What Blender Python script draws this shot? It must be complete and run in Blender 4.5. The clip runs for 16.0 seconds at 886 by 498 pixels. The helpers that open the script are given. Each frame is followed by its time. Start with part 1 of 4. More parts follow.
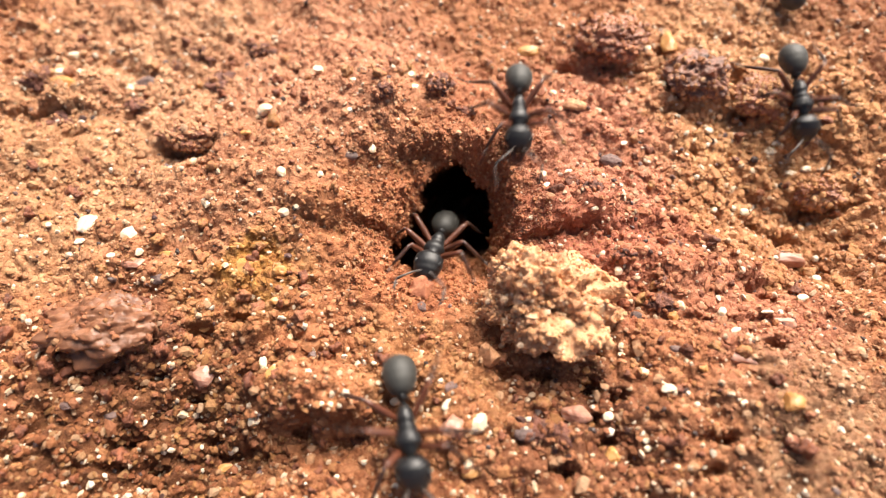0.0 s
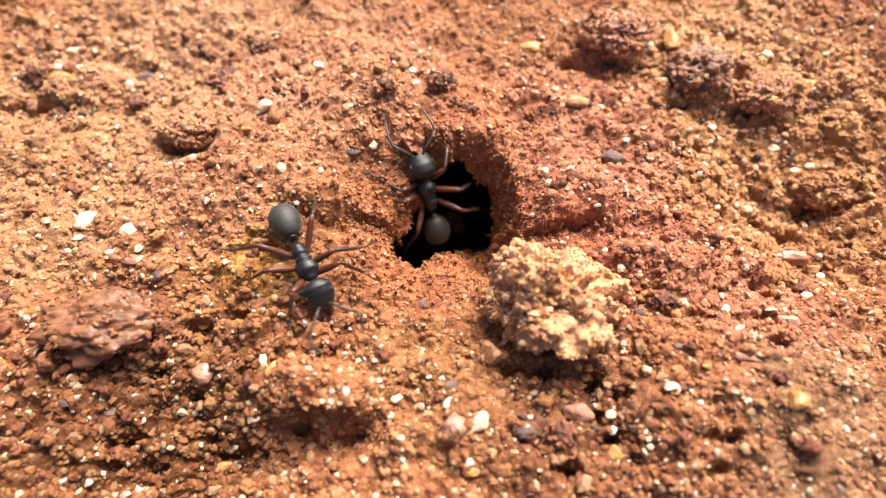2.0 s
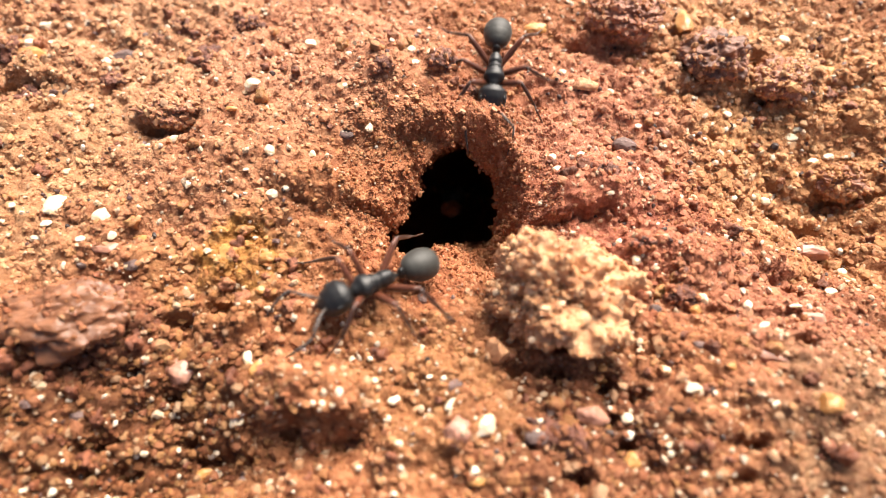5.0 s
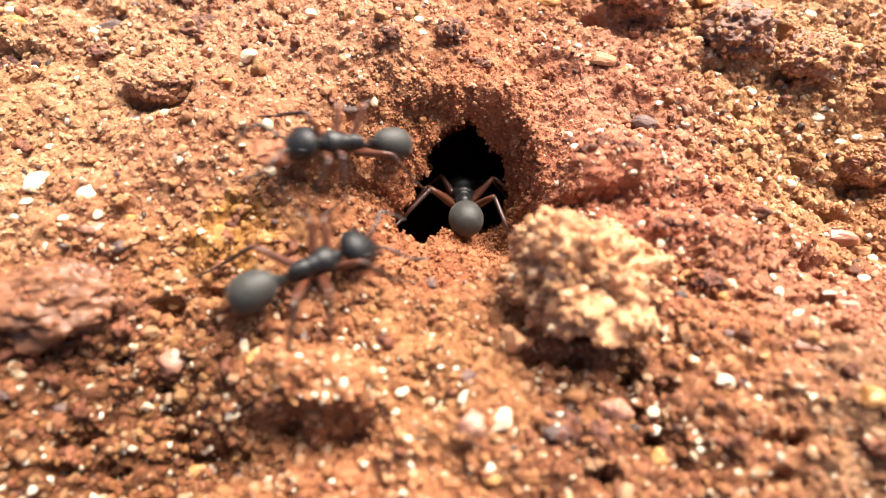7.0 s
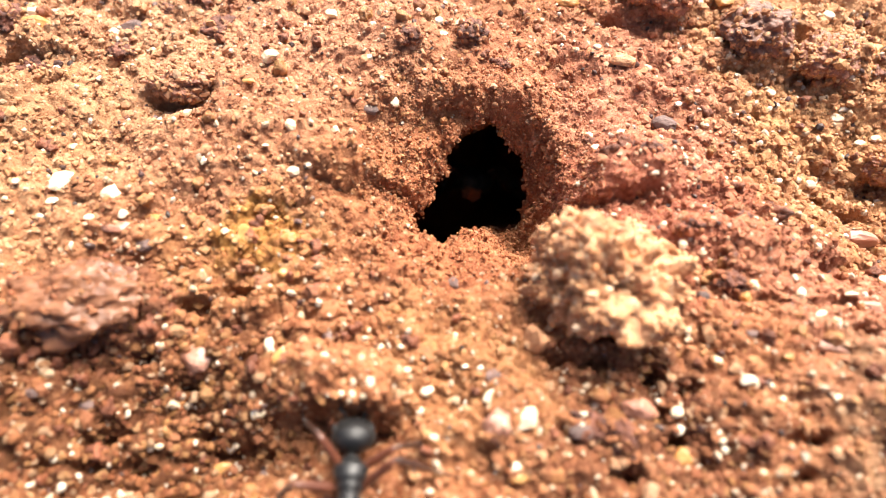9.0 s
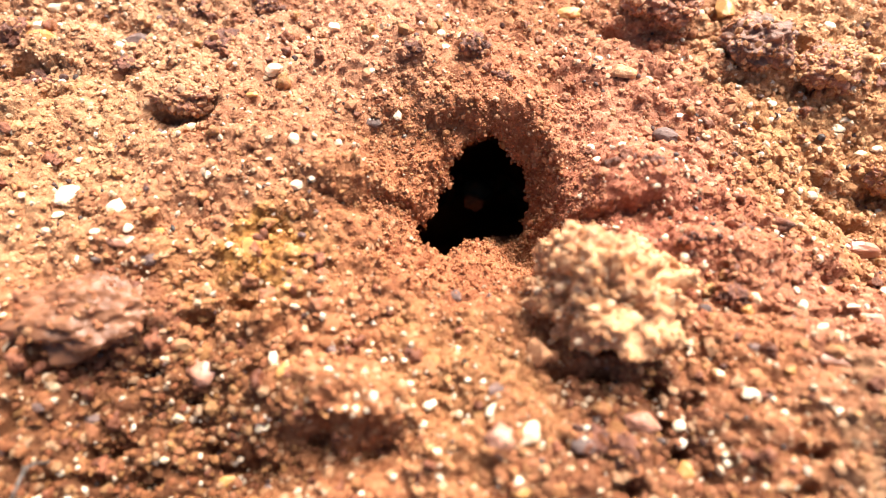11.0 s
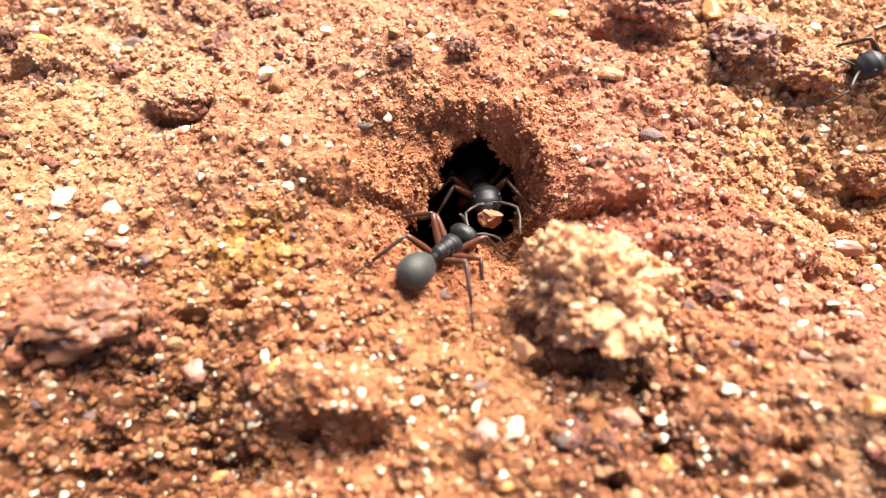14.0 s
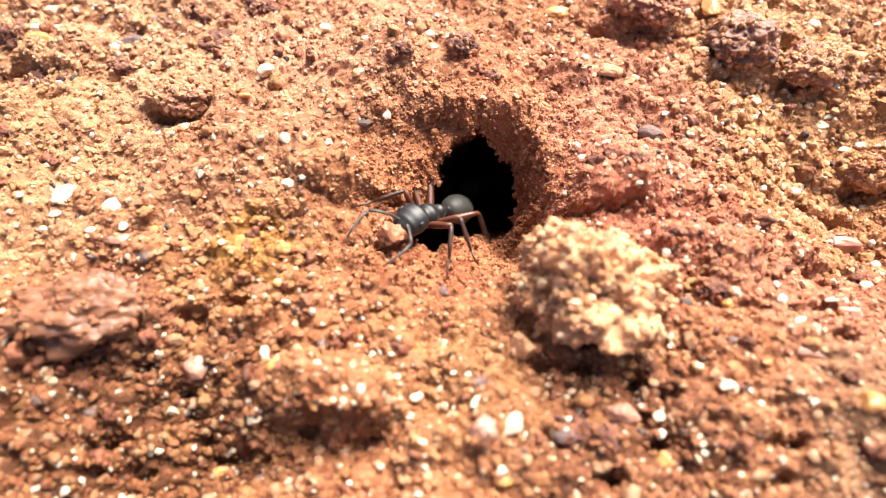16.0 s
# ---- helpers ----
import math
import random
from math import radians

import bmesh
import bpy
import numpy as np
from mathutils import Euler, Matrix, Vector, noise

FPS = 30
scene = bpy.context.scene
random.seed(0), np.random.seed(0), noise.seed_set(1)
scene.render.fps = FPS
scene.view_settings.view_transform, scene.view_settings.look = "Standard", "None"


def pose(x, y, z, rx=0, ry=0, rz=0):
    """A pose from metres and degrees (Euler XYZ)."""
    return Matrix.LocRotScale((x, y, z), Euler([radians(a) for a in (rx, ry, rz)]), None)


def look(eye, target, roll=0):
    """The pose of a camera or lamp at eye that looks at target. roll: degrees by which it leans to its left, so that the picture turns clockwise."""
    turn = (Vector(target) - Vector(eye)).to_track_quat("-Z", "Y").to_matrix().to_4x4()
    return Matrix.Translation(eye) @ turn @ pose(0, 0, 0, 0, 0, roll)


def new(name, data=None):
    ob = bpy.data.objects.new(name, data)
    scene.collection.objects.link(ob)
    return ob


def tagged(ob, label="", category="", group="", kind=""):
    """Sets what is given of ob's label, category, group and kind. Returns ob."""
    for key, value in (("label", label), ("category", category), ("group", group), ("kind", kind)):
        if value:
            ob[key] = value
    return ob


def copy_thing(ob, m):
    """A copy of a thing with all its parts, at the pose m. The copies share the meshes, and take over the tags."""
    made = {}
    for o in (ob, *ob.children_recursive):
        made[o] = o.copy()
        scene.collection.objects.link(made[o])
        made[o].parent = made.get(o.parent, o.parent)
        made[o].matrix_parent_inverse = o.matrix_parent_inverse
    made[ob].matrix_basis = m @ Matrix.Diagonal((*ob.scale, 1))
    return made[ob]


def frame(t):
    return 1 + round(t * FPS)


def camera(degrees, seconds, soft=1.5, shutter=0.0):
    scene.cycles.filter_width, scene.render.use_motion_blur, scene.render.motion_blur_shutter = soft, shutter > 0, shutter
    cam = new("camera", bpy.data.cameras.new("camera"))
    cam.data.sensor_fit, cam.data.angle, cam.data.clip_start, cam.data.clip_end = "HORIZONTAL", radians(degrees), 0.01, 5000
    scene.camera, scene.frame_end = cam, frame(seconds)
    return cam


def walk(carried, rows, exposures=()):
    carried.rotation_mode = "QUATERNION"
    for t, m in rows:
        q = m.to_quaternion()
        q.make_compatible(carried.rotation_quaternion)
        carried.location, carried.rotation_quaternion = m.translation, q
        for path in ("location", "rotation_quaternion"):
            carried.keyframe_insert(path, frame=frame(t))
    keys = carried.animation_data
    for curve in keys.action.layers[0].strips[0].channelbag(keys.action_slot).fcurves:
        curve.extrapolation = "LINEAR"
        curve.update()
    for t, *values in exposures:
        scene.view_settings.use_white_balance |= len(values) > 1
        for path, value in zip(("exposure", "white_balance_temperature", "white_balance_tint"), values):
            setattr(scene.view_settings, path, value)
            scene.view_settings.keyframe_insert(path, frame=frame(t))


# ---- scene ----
MM = 0.001
cam = camera(72.1, 16.0, soft=1.1, shutter=0.25)
cam.data.dof.use_dof = True
cam.data.dof.focus_distance = 0.0430
cam.data.dof.aperture_fstop = 25.0
PATH = [
    (0.0, 0.00111, -0.02420, 0.03817, 29.45, 1.16, 0.24),
    (0.5, 0.00133, -0.02414, 0.03849, 29.78, 1.26, 0.18),
    (1.0, 0.00127, -0.02404, 0.03833, 29.62, 1.25, 0.20),
    (1.5, 0.00119, -0.02413, 0.03790, 29.45, 1.16, 0.29),
    (2.0, 0.00104, -0.02418, 0.03782, 29.37, 1.15, 0.33),
    (2.5, 0.00087, -0.02425, 0.03751, 29.22, 1.10, 0.43),
    (3.0, 0.00085, -0.02423, 0.03756, 29.24, 1.06, 0.41),
    (5.3, -0.00034, -0.02288, 0.03321, 29.73, -0.73, 0.01),
    (5.5, -0.00085, -0.02238, 0.03175, 30.07, -1.13, -0.05),
    (6.0, -0.00079, -0.02241, 0.03239, 29.18, -0.70, 0.05),
    (6.5, -0.00091, -0.02257, 0.03212, 28.91, -0.76, 0.13),
    (7.0, -0.00090, -0.02262, 0.03217, 28.81, -0.71, 0.14),
    (7.5, -0.00074, -0.02269, 0.03240, 28.95, -0.61, 0.16),
    (8.0, -0.00181, -0.02287, 0.03183, 28.54, -0.71, 0.43),
    (8.5, -0.00262, -0.02282, 0.03175, 28.36, -0.56, 0.66),
    (9.0, -0.00209, -0.02267, 0.03234, 28.73, -0.54, 0.40),
    (11.3, -0.00209, -0.02221, 0.03290, 29.00, -0.23, 0.40),
    (11.5, -0.00192, -0.02227, 0.03294, 29.03, -0.23, 0.40),
    (12.0, -0.00194, -0.02225, 0.03292, 29.21, -0.07, 0.41),
    (12.5, -0.00191, -0.02264, 0.03324, 28.75, -0.17, 0.42),
    (13.0, -0.00159, -0.02242, 0.03320, 28.68, -0.08, 0.40),
    (13.5, -0.00143, -0.02253, 0.03333, 28.62, 0.01, 0.44),
    (14.0, -0.00123, -0.02253, 0.03354, 28.86, 0.01, 0.34),
    (14.5, -0.00118, -0.02250, 0.03357, 28.90, -0.04, 0.27),
    (15.0, -0.00111, -0.02257, 0.03350, 28.95, -0.03, 0.22),
    (15.5, -0.00113, -0.02264, 0.03355, 28.81, 0.03, 0.29),
    (16.0, -0.00113, -0.02263, 0.03359, 28.65, 0.09, 0.33),
]
EXPOSURES = [(0.0, 1.73, 6450, 10), (3.2, 1.75, 6450, 10), (5.5, 1.88, 6450, 10), (7.0, 2.01, 6400, 10), (9.0, 2.10, 6350, 10), (11.5, 2.10, 6400, 10), (12.0, 2.17, 6300, 10),
             (12.5, 2.34, 6150, 10), (13.0, 2.22, 6200, 10), (16.0, 2.19, 6200, 10)]
walk(cam, [(t, pose(*row)) for t, *row in PATH], EXPOSURES)

# ---- daylight: thin overcast, the bright part of the sky ahead of the camera ----
SUN_UP, SUN_ROUND = 51.0, 28.0     # degrees above the ground; degrees to the right of straight ahead
sky_world = bpy.data.worlds.new("sky")
scene.world = sky_world
sky_world.use_nodes = True
wn = sky_world.node_tree.nodes
wn.clear()
sky = wn.new("ShaderNodeTexSky")
sky.sky_type, sky.sun_disc = "NISHITA", False
sky.sun_elevation, sky.sun_rotation = radians(SUN_UP), radians(SUN_ROUND)
sky.air_density, sky.dust_density, sky.ozone_density = 0.5, 6.0, 0.0
back = wn.new("ShaderNodeBackground")
back.inputs["Strength"].default_value = 0.058
world_out = wn.new("ShaderNodeOutputWorld")
sky_world.node_tree.links.new(sky.outputs[0], back.inputs["Color"])
sky_world.node_tree.links.new(back.outputs[0], world_out.inputs["Surface"])
sun = new("sun", bpy.data.lights.new("sun", "SUN"))
sun.data.energy, sun.data.angle, sun.data.color = 3.2, radians(42), (1.0, 0.91, 0.79)
sun_from = Vector((math.sin(radians(SUN_ROUND)) * math.cos(radians(SUN_UP)), math.cos(radians(SUN_ROUND)) * math.cos(radians(SUN_UP)), math.sin(radians(SUN_UP))))
sun.matrix_world = look(sun_from, (0, 0, 0))


# ---- materials ----
def nodes_of(name):
    mat = bpy.data.materials.new(name)
    mat.use_nodes = True
    tree = mat.node_tree
    return mat, tree, tree.nodes["Principled BSDF"]


def add(tree, kind, **sets):
    node = tree.nodes.new(kind)
    for key, value in sets.items():
        node.inputs[key.replace("_", " ")].default_value = value
    return node


def ramp_of(tree, source, stops, mode="LINEAR"):
    ramp = tree.nodes.new("ShaderNodeValToRGB")
    ramp.color_ramp.interpolation = mode
    while len(ramp.color_ramp.elements) < len(stops):
        ramp.color_ramp.elements.new(0.5)
    for el, (at, col) in zip(ramp.color_ramp.elements, stops):
        el.position, el.color = at, (*col, 1)
    tree.links.new(source, ramp.inputs[0])
    return ramp.outputs[0]


def mix_of(tree, factor, a, b, blend="MIX"):
    m = tree.nodes.new("ShaderNodeMix")
    m.data_type, m.blend_type = "RGBA", blend
    for value, socket in ((factor, m.inputs[0]), (a, m.inputs[6]), (b, m.inputs[7])):
        if isinstance(value, (int, float)):
            socket.default_value = value
        elif isinstance(value, tuple):
            socket.default_value = (*value, 1)
        else:
            tree.links.new(value, socket)
    return m.outputs[2]


def noise_of(tree, scale, detail=4.0, rough=0.6, where=None):
    n = add(tree, "ShaderNodeTexNoise", Scale=scale, Detail=detail, Roughness=rough)
    where = where or tree.nodes.new("ShaderNodeNewGeometry").outputs["Position"]
    tree.links.new(where, n.inputs["Vector"])
    return n.outputs[0]


def bump_of(tree, bsdf, height, distance, strength=0.6):
    b = add(tree, "ShaderNodeBump", Strength=strength, Distance=distance)
    tree.links.new(height, b.inputs["Height"])
    tree.links.new(b.outputs[0], bsdf.inputs["Normal"])


RED, RUST, TAN, OCHRE = (0.176, 0.044, 0.020), (0.264, 0.084, 0.035), (0.352, 0.148, 0.062), (0.370, 0.188, 0.059)
CREAM, UMBER, ROSE = (0.510, 0.320, 0.178), (0.066, 0.018, 0.008), (0.352, 0.132, 0.077)

# patches of differently coloured earth: x, y, radius in millimetres, colour
PATCHES = [(-24, 14, 17, (0.55, 0.330, 0.195)), (-33, 3, 12, (0.48, 0.280, 0.150)), (-9, 15, 11, (0.53, 0.270, 0.165)), (-14, -3, 6, (0.42, 0.220, 0.090)), (-16, 2, 7, (0.45, 0.225, 0.125)),
           (11, 0, 8.5, (0.43, 0.160, 0.103)), (12, 9, 9, (0.53, 0.245, 0.158)), (28, 9, 11, (0.60, 0.345, 0.165)), (0, -1, 7, (0.46, 0.185, 0.088)),
           # second in this row: darker ground round the flat stone at left
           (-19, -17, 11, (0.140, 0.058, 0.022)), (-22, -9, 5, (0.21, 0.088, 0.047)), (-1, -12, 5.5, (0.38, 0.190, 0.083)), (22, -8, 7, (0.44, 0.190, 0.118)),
           (9, -16, 6.5, (0.19, 0.080, 0.039)), (24, -17, 8, (0.34, 0.205, 0.118)), (3, 10, 5, (0.49, 0.210, 0.115)), (25, 18, 9, (0.62, 0.365, 0.195)), (-13.4, -3.7, 2.6, (0.42, 0.215, 0.052)), (29, 0, 6, (0.46, 0.24, 0.11))]


def soil_zone(tree):
    """Patches of red, tan and brown earth that run into one another, with mottling of some tenths of a millimetre."""
    where = tree.nodes.new("ShaderNodeNewGeometry").outputs["Position"]
    warp = add(tree, "ShaderNodeTexNoise", Scale=260.0, Detail=3.0, Roughness=0.65)
    tree.links.new(where, warp.inputs["Vector"])
    shift = add(tree, "ShaderNodeVectorMath")
    shift.operation = "MULTIPLY_ADD"
    tree.links.new(warp.outputs["Color"], shift.inputs[0])
    shift.inputs[1].default_value, shift.inputs[2].default_value = (0.011, 0.011, 0.0), (-0.0055, -0.0055, 0.0)
    moved = add(tree, "ShaderNodeVectorMath")
    moved.operation = "ADD"
    tree.links.new(where, moved.inputs[0])
    tree.links.new(shift.outputs[0], moved.inputs[1])
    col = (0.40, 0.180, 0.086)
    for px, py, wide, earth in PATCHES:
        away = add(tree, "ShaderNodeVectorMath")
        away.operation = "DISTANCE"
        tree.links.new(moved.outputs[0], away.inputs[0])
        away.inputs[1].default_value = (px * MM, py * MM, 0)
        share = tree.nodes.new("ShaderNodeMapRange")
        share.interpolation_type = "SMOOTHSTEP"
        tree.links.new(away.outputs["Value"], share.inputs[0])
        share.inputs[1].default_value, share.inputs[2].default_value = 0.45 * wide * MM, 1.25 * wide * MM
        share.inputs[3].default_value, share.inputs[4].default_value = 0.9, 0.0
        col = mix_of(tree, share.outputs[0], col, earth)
    tone = ramp_of(tree, noise_of(tree, 1500.0, 4.0, 0.75), [(0.28, (0.36, 0.25, 0.21)), (0.42, (0.78, 0.68, 0.62)), (0.55, (1.0, 1.0, 1.0)), (0.72, (1.25, 1.35, 1.4))])
    clump = ramp_of(tree, noise_of(tree, 330.0, 4.0, 0.65), [(0.30, (0.58, 0.46, 0.42)), (0.47, (1.0, 1.0, 1.0)), (0.68, (1.12, 1.16, 1.15))])
    return mix_of(tree, 0.85, mix_of(tree, 1.0, col, tone, "MULTIPLY"), clump, "MULTIPLY")


def soil_material():
    mat, tree, bsdf = nodes_of("red_soil")
    # sheet painted darker than its loose grains: stands in for shade between them
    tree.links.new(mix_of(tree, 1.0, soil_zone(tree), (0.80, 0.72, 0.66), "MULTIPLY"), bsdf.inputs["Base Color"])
    bsdf.inputs["Roughness"].default_value = 0.65
    bsdf.inputs["Specular IOR Level"].default_value = 0.25
    bump_of(tree, bsdf, noise_of(tree, 3600.0, 5.0, 0.7), 0.00025, 1.0)
    return mat


def grain_material(name, stops, gloss=0.5, zone=0.62):
    """Loose grains: each of its own colour, leaning to the soil it lies in."""
    mat, tree, bsdf = nodes_of(name)
    rnd = tree.nodes.new("ShaderNodeNewGeometry").outputs["Random Per Island"]
    own = ramp_of(tree, rnd, stops)
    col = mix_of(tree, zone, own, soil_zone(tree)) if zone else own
    speck = ramp_of(tree, noise_of(tree, 5000.0, 3.0, 0.6), [(0.35, (0.6,) * 3), (0.65, (1.0,) * 3)])
    tree.links.new(mix_of(tree, 0.7, col, speck, "MULTIPLY"), bsdf.inputs["Base Color"])
    bsdf.inputs["Roughness"].default_value = gloss
    bsdf.inputs["Specular IOR Level"].default_value = 0.15 if zone else 0.4
    bump_of(tree, bsdf, noise_of(tree, 6000.0, 3.0, 0.6), 0.00006, 0.6)
    return mat


def stone_material(name, dark, light, gloss=0.5, scale=1500.0, rough_bump=0.00012, clear=0.0):
    mat, tree, bsdf = nodes_of(name)
    col = ramp_of(tree, noise_of(tree, scale, 5.0, 0.65), [(0.32, dark), (0.66, light)])
    tree.links.new(col, bsdf.inputs["Base Color"])
    bsdf.inputs["Roughness"].default_value = gloss
    if clear:
        bsdf.inputs["Subsurface Weight"].default_value = clear
        bsdf.inputs["Subsurface Radius"].default_value = (0.0008, 0.0005, 0.0003)
        bsdf.inputs["Subsurface Scale"].default_value = 1.0
    bump_of(tree, bsdf, noise_of(tree, scale * 2.5, 5.0, 0.7), rough_bump, 0.8)
    return mat


def chitin_material(name, base, rough, sheen, fuzz=0.0):
    mat, tree, bsdf = nodes_of(name)
    fine = noise_of(tree, 9000.0, 3.0, 0.6, tree.nodes.new("ShaderNodeTexCoord").outputs["Object"])
    col = ramp_of(tree, fine, [(0.3, tuple(c * 0.7 for c in base)), (0.7, tuple(c * 1.3 for c in base))])
    tree.links.new(col, bsdf.inputs["Base Color"])
    bsdf.inputs["Roughness"].default_value = rough
    bsdf.inputs["Sheen Weight"].default_value = sheen
    bsdf.inputs["Sheen Roughness"].default_value = 0.45
    bsdf.inputs["Sheen Tint"].default_value = (0.75, 0.72, 0.66, 1)
    bump_of(tree, bsdf, fine, 0.00002, 0.5)
    return mat


SOIL = soil_material()
GRAIN = grain_material("soil_grain", [(0.0, UMBER), (0.05, RED), (0.20, RUST), (0.42, TAN), (0.60, ROSE), (0.76, OCHRE), (0.90, CREAM), (1.0, (0.56, 0.41, 0.27))], 0.7, 0.6)
QUARTZ = grain_material("quartz_grain", [(0.0, (0.45, 0.31, 0.19)), (0.5, (0.56, 0.42, 0.28)), (1.0, (0.66, 0.57, 0.45))], 0.35, 0.0)
DARK_GRAIN = grain_material("dark_grain", [(0.0, (0.03, 0.018, 0.015)), (0.6, (0.09, 0.04, 0.03)), (1.0, (0.16, 0.10, 0.09))], 0.45, 0.0)
WHITE_STONE = stone_material("white_quartz", (0.52, 0.37, 0.23), (0.76, 0.66, 0.50), 0.3, 900, 0.00005, 0.25)
YELLOW_STONE = stone_material("yellow_quartz", (0.34, 0.150, 0.040), (0.50, 0.27, 0.095), 0.35, 900, 0.00006, 0.3)
ROSE_STONE = stone_material("rose_quartz", (0.25, 0.110, 0.070), (0.40, 0.21, 0.145), 0.4, 900, 0.00006, 0.3)
GREY_STONE = stone_material("grey_mineral", (0.055, 0.032, 0.027), (0.17, 0.100, 0.084), 0.65, 1200)
CRUST_STONE = stone_material("dark_red_crust", (0.045, 0.015, 0.010), (0.24, 0.085, 0.048), 0.6, 1500, 0.0003)
NODULE_STONE = stone_material("ironstone_rind", (0.045, 0.024, 0.018), (0.34, 0.145, 0.085), 0.5, 620, 0.0003)
RED_STONE = stone_material("red_laterite", (0.15, 0.048, 0.026), (0.44, 0.195, 0.110), 0.45, 700, 0.0003)
CLOD_CREAM = stone_material("clod_cream", (0.50, 0.29, 0.15), (0.68, 0.48, 0.29), 0.4, 900, 0.0001)
BROWN_STONE = stone_material("brown_quartz", (0.095, 0.036, 0.016), (0.29, 0.125, 0.060), 0.45, 420, 0.00015, 0.2)
CLOD_SOIL = stone_material("pale_clod", (0.38, 0.145, 0.060), (0.70, 0.40, 0.205), 0.45, 800, 0.0004)
PELLET_SOIL = stone_material("pellet_soil", (0.26, 0.080, 0.036), (0.44, 0.180, 0.090), 0.7, 2200, 0.0001)
CHITIN = chitin_material("black_chitin", (0.0055, 0.0053, 0.0055), 0.47, 0.05)
GASTER_SKIN = chitin_material("downy_chitin", (0.026, 0.025, 0.021), 0.60, 0.08)
LEG_SKIN = chitin_material("red_brown_leg", (0.085, 0.023, 0.009), 0.38, 0.08)
SHIN_SKIN = chitin_material("dark_brown_leg", (0.038, 0.014, 0.008), 0.40, 0.06)
FEELER_SKIN = chitin_material("grey_brown_feeler", (0.044, 0.0336, 0.028), 0.45, 0.3)


# ---- shape helpers ----
TABLES = {}


def table(seed, n):
    """Fixed random numbers, n sheets of 256 by 256."""
    if seed not in TABLES:
        TABLES[seed] = np.random.default_rng(seed).random((n, 256, 256))
    return TABLES[seed]


def gnoise(x, y, seed):
    """Smooth gradient noise on the plane, about -0.7 to 0.7, one lump a unit."""
    ang = table(seed, 1)[0] * 2 * np.pi
    xi, yi = np.floor(x).astype(np.int64), np.floor(y).astype(np.int64)
    fx, fy = x - xi, y - yi
    u, v = fx ** 3 * (fx * (fx * 6 - 15) + 10), fy ** 3 * (fy * (fy * 6 - 15) + 10)

    def corner(i, j):
        a = ang[(xi + i) & 255, (yi + j) & 255]
        return np.cos(a) * (fx - i) + np.sin(a) * (fy - j)
    return (corner(0, 0) * (1 - u) + corner(1, 0) * u) * (1 - v) + (corner(0, 1) * (1 - u) + corner(1, 1) * u) * v


def domes(x, y, seed, share):
    """Broken crumbs: the height of the highest dome over each place, each cut by a tilted face, cells one unit wide."""
    jx, jy, rad, chance = table(seed, 4)
    tilt_x, tilt_y = table(seed + 300, 2)
    on = chance < share
    xi, yi = np.floor(x).astype(np.int64), np.floor(y).astype(np.int64)
    best = np.zeros_like(x)
    for i in (-1, 0, 1):
        for j in (-1, 0, 1):
            a, b = (xi + i) & 255, (yi + j) & 255
            r = 0.3 + 0.4 * rad[a, b]
            dx, dy = x - xi - i - jx[a, b], y - yi - j - jy[a, b]
            dome = r * np.clip(1 - (dx ** 2 + dy ** 2) / r ** 2, 0, 1) ** 0.4
            face = np.maximum(0.62 * r + (1.6 * tilt_x[a, b] - 0.8) * dx + (1.6 * tilt_y[a, b] - 0.8) * dy, 0)
            best = np.maximum(best, np.where(on[a, b], np.minimum(dome, face), 0))
    return best


def quick_mesh(name, verts, faces, material, smooth):
    """A mesh from arrays: verts (n, 3) in metres, faces (m, k)."""
    me = bpy.data.meshes.new(name)
    k = faces.shape[1]
    me.vertices.add(len(verts))
    me.vertices.foreach_set("co", np.ascontiguousarray(verts, dtype=np.float32).ravel())
    me.loops.add(faces.size)
    me.loops.foreach_set("vertex_index", np.ascontiguousarray(faces, dtype=np.int32).ravel())
    me.polygons.add(len(faces))
    me.polygons.foreach_set("loop_start", np.arange(0, faces.size, k, dtype=np.int32))
    me.polygons.foreach_set("use_smooth", np.full(len(faces), smooth))
    me.update(calc_edges=True)
    me.materials.append(material)
    return me


def ball(level):
    bm = bmesh.new()
    bmesh.ops.create_icosphere(bm, subdivisions=level, radius=1.0)
    v = np.array([p.co[:] for p in bm.verts])
    f = np.array([[p.index for p in q.verts] for q in bm.faces])
    bm.free()
    return v, f


BALLS = {n: ball(n) for n in (1, 2, 3, 4, 6)}


def turns(rng, n):
    """n random rotation matrices."""
    q = rng.normal(size=(n, 4))
    q /= np.linalg.norm(q, axis=1)[:, None]
    w, x, y, z = q.T
    return np.stack([1 - 2 * (y * y + z * z), 2 * (x * y - z * w), 2 * (x * z + y * w),
                     2 * (x * y + z * w), 1 - 2 * (x * x + z * z), 2 * (y * z - x * w),
                     2 * (x * z - y * w), 2 * (y * z + x * w), 1 - 2 * (x * x + y * y)], 1).reshape(n, 3, 3)


def scattered(name, places, sizes, level, seed, material, lie=1.0):
    """Many angular grains as one mesh; places and sizes in millimetres; lie below 1: flakes that lie flat."""
    rng = np.random.default_rng(seed)
    v, f = BALLS[level]
    n = len(places)
    shape = v[None] * (1 + rng.normal(0, 0.16, (n, len(v), 1)))
    shape = shape * (np.stack([np.ones(n), rng.uniform(0.6, 1, n), rng.uniform(0.45, 0.9, n)], 1) * sizes[:, None])[:, None]
    co = np.einsum("nij,nvj->nvi", turns(rng, n), shape) * np.array((1.0, 1.0, lie)) + places[:, None]
    faces = (f[None] + (np.arange(n) * len(v))[:, None, None]).reshape(-1, 3)
    return quick_mesh(name, co.reshape(-1, 3) * MM, faces, material, level > 1)


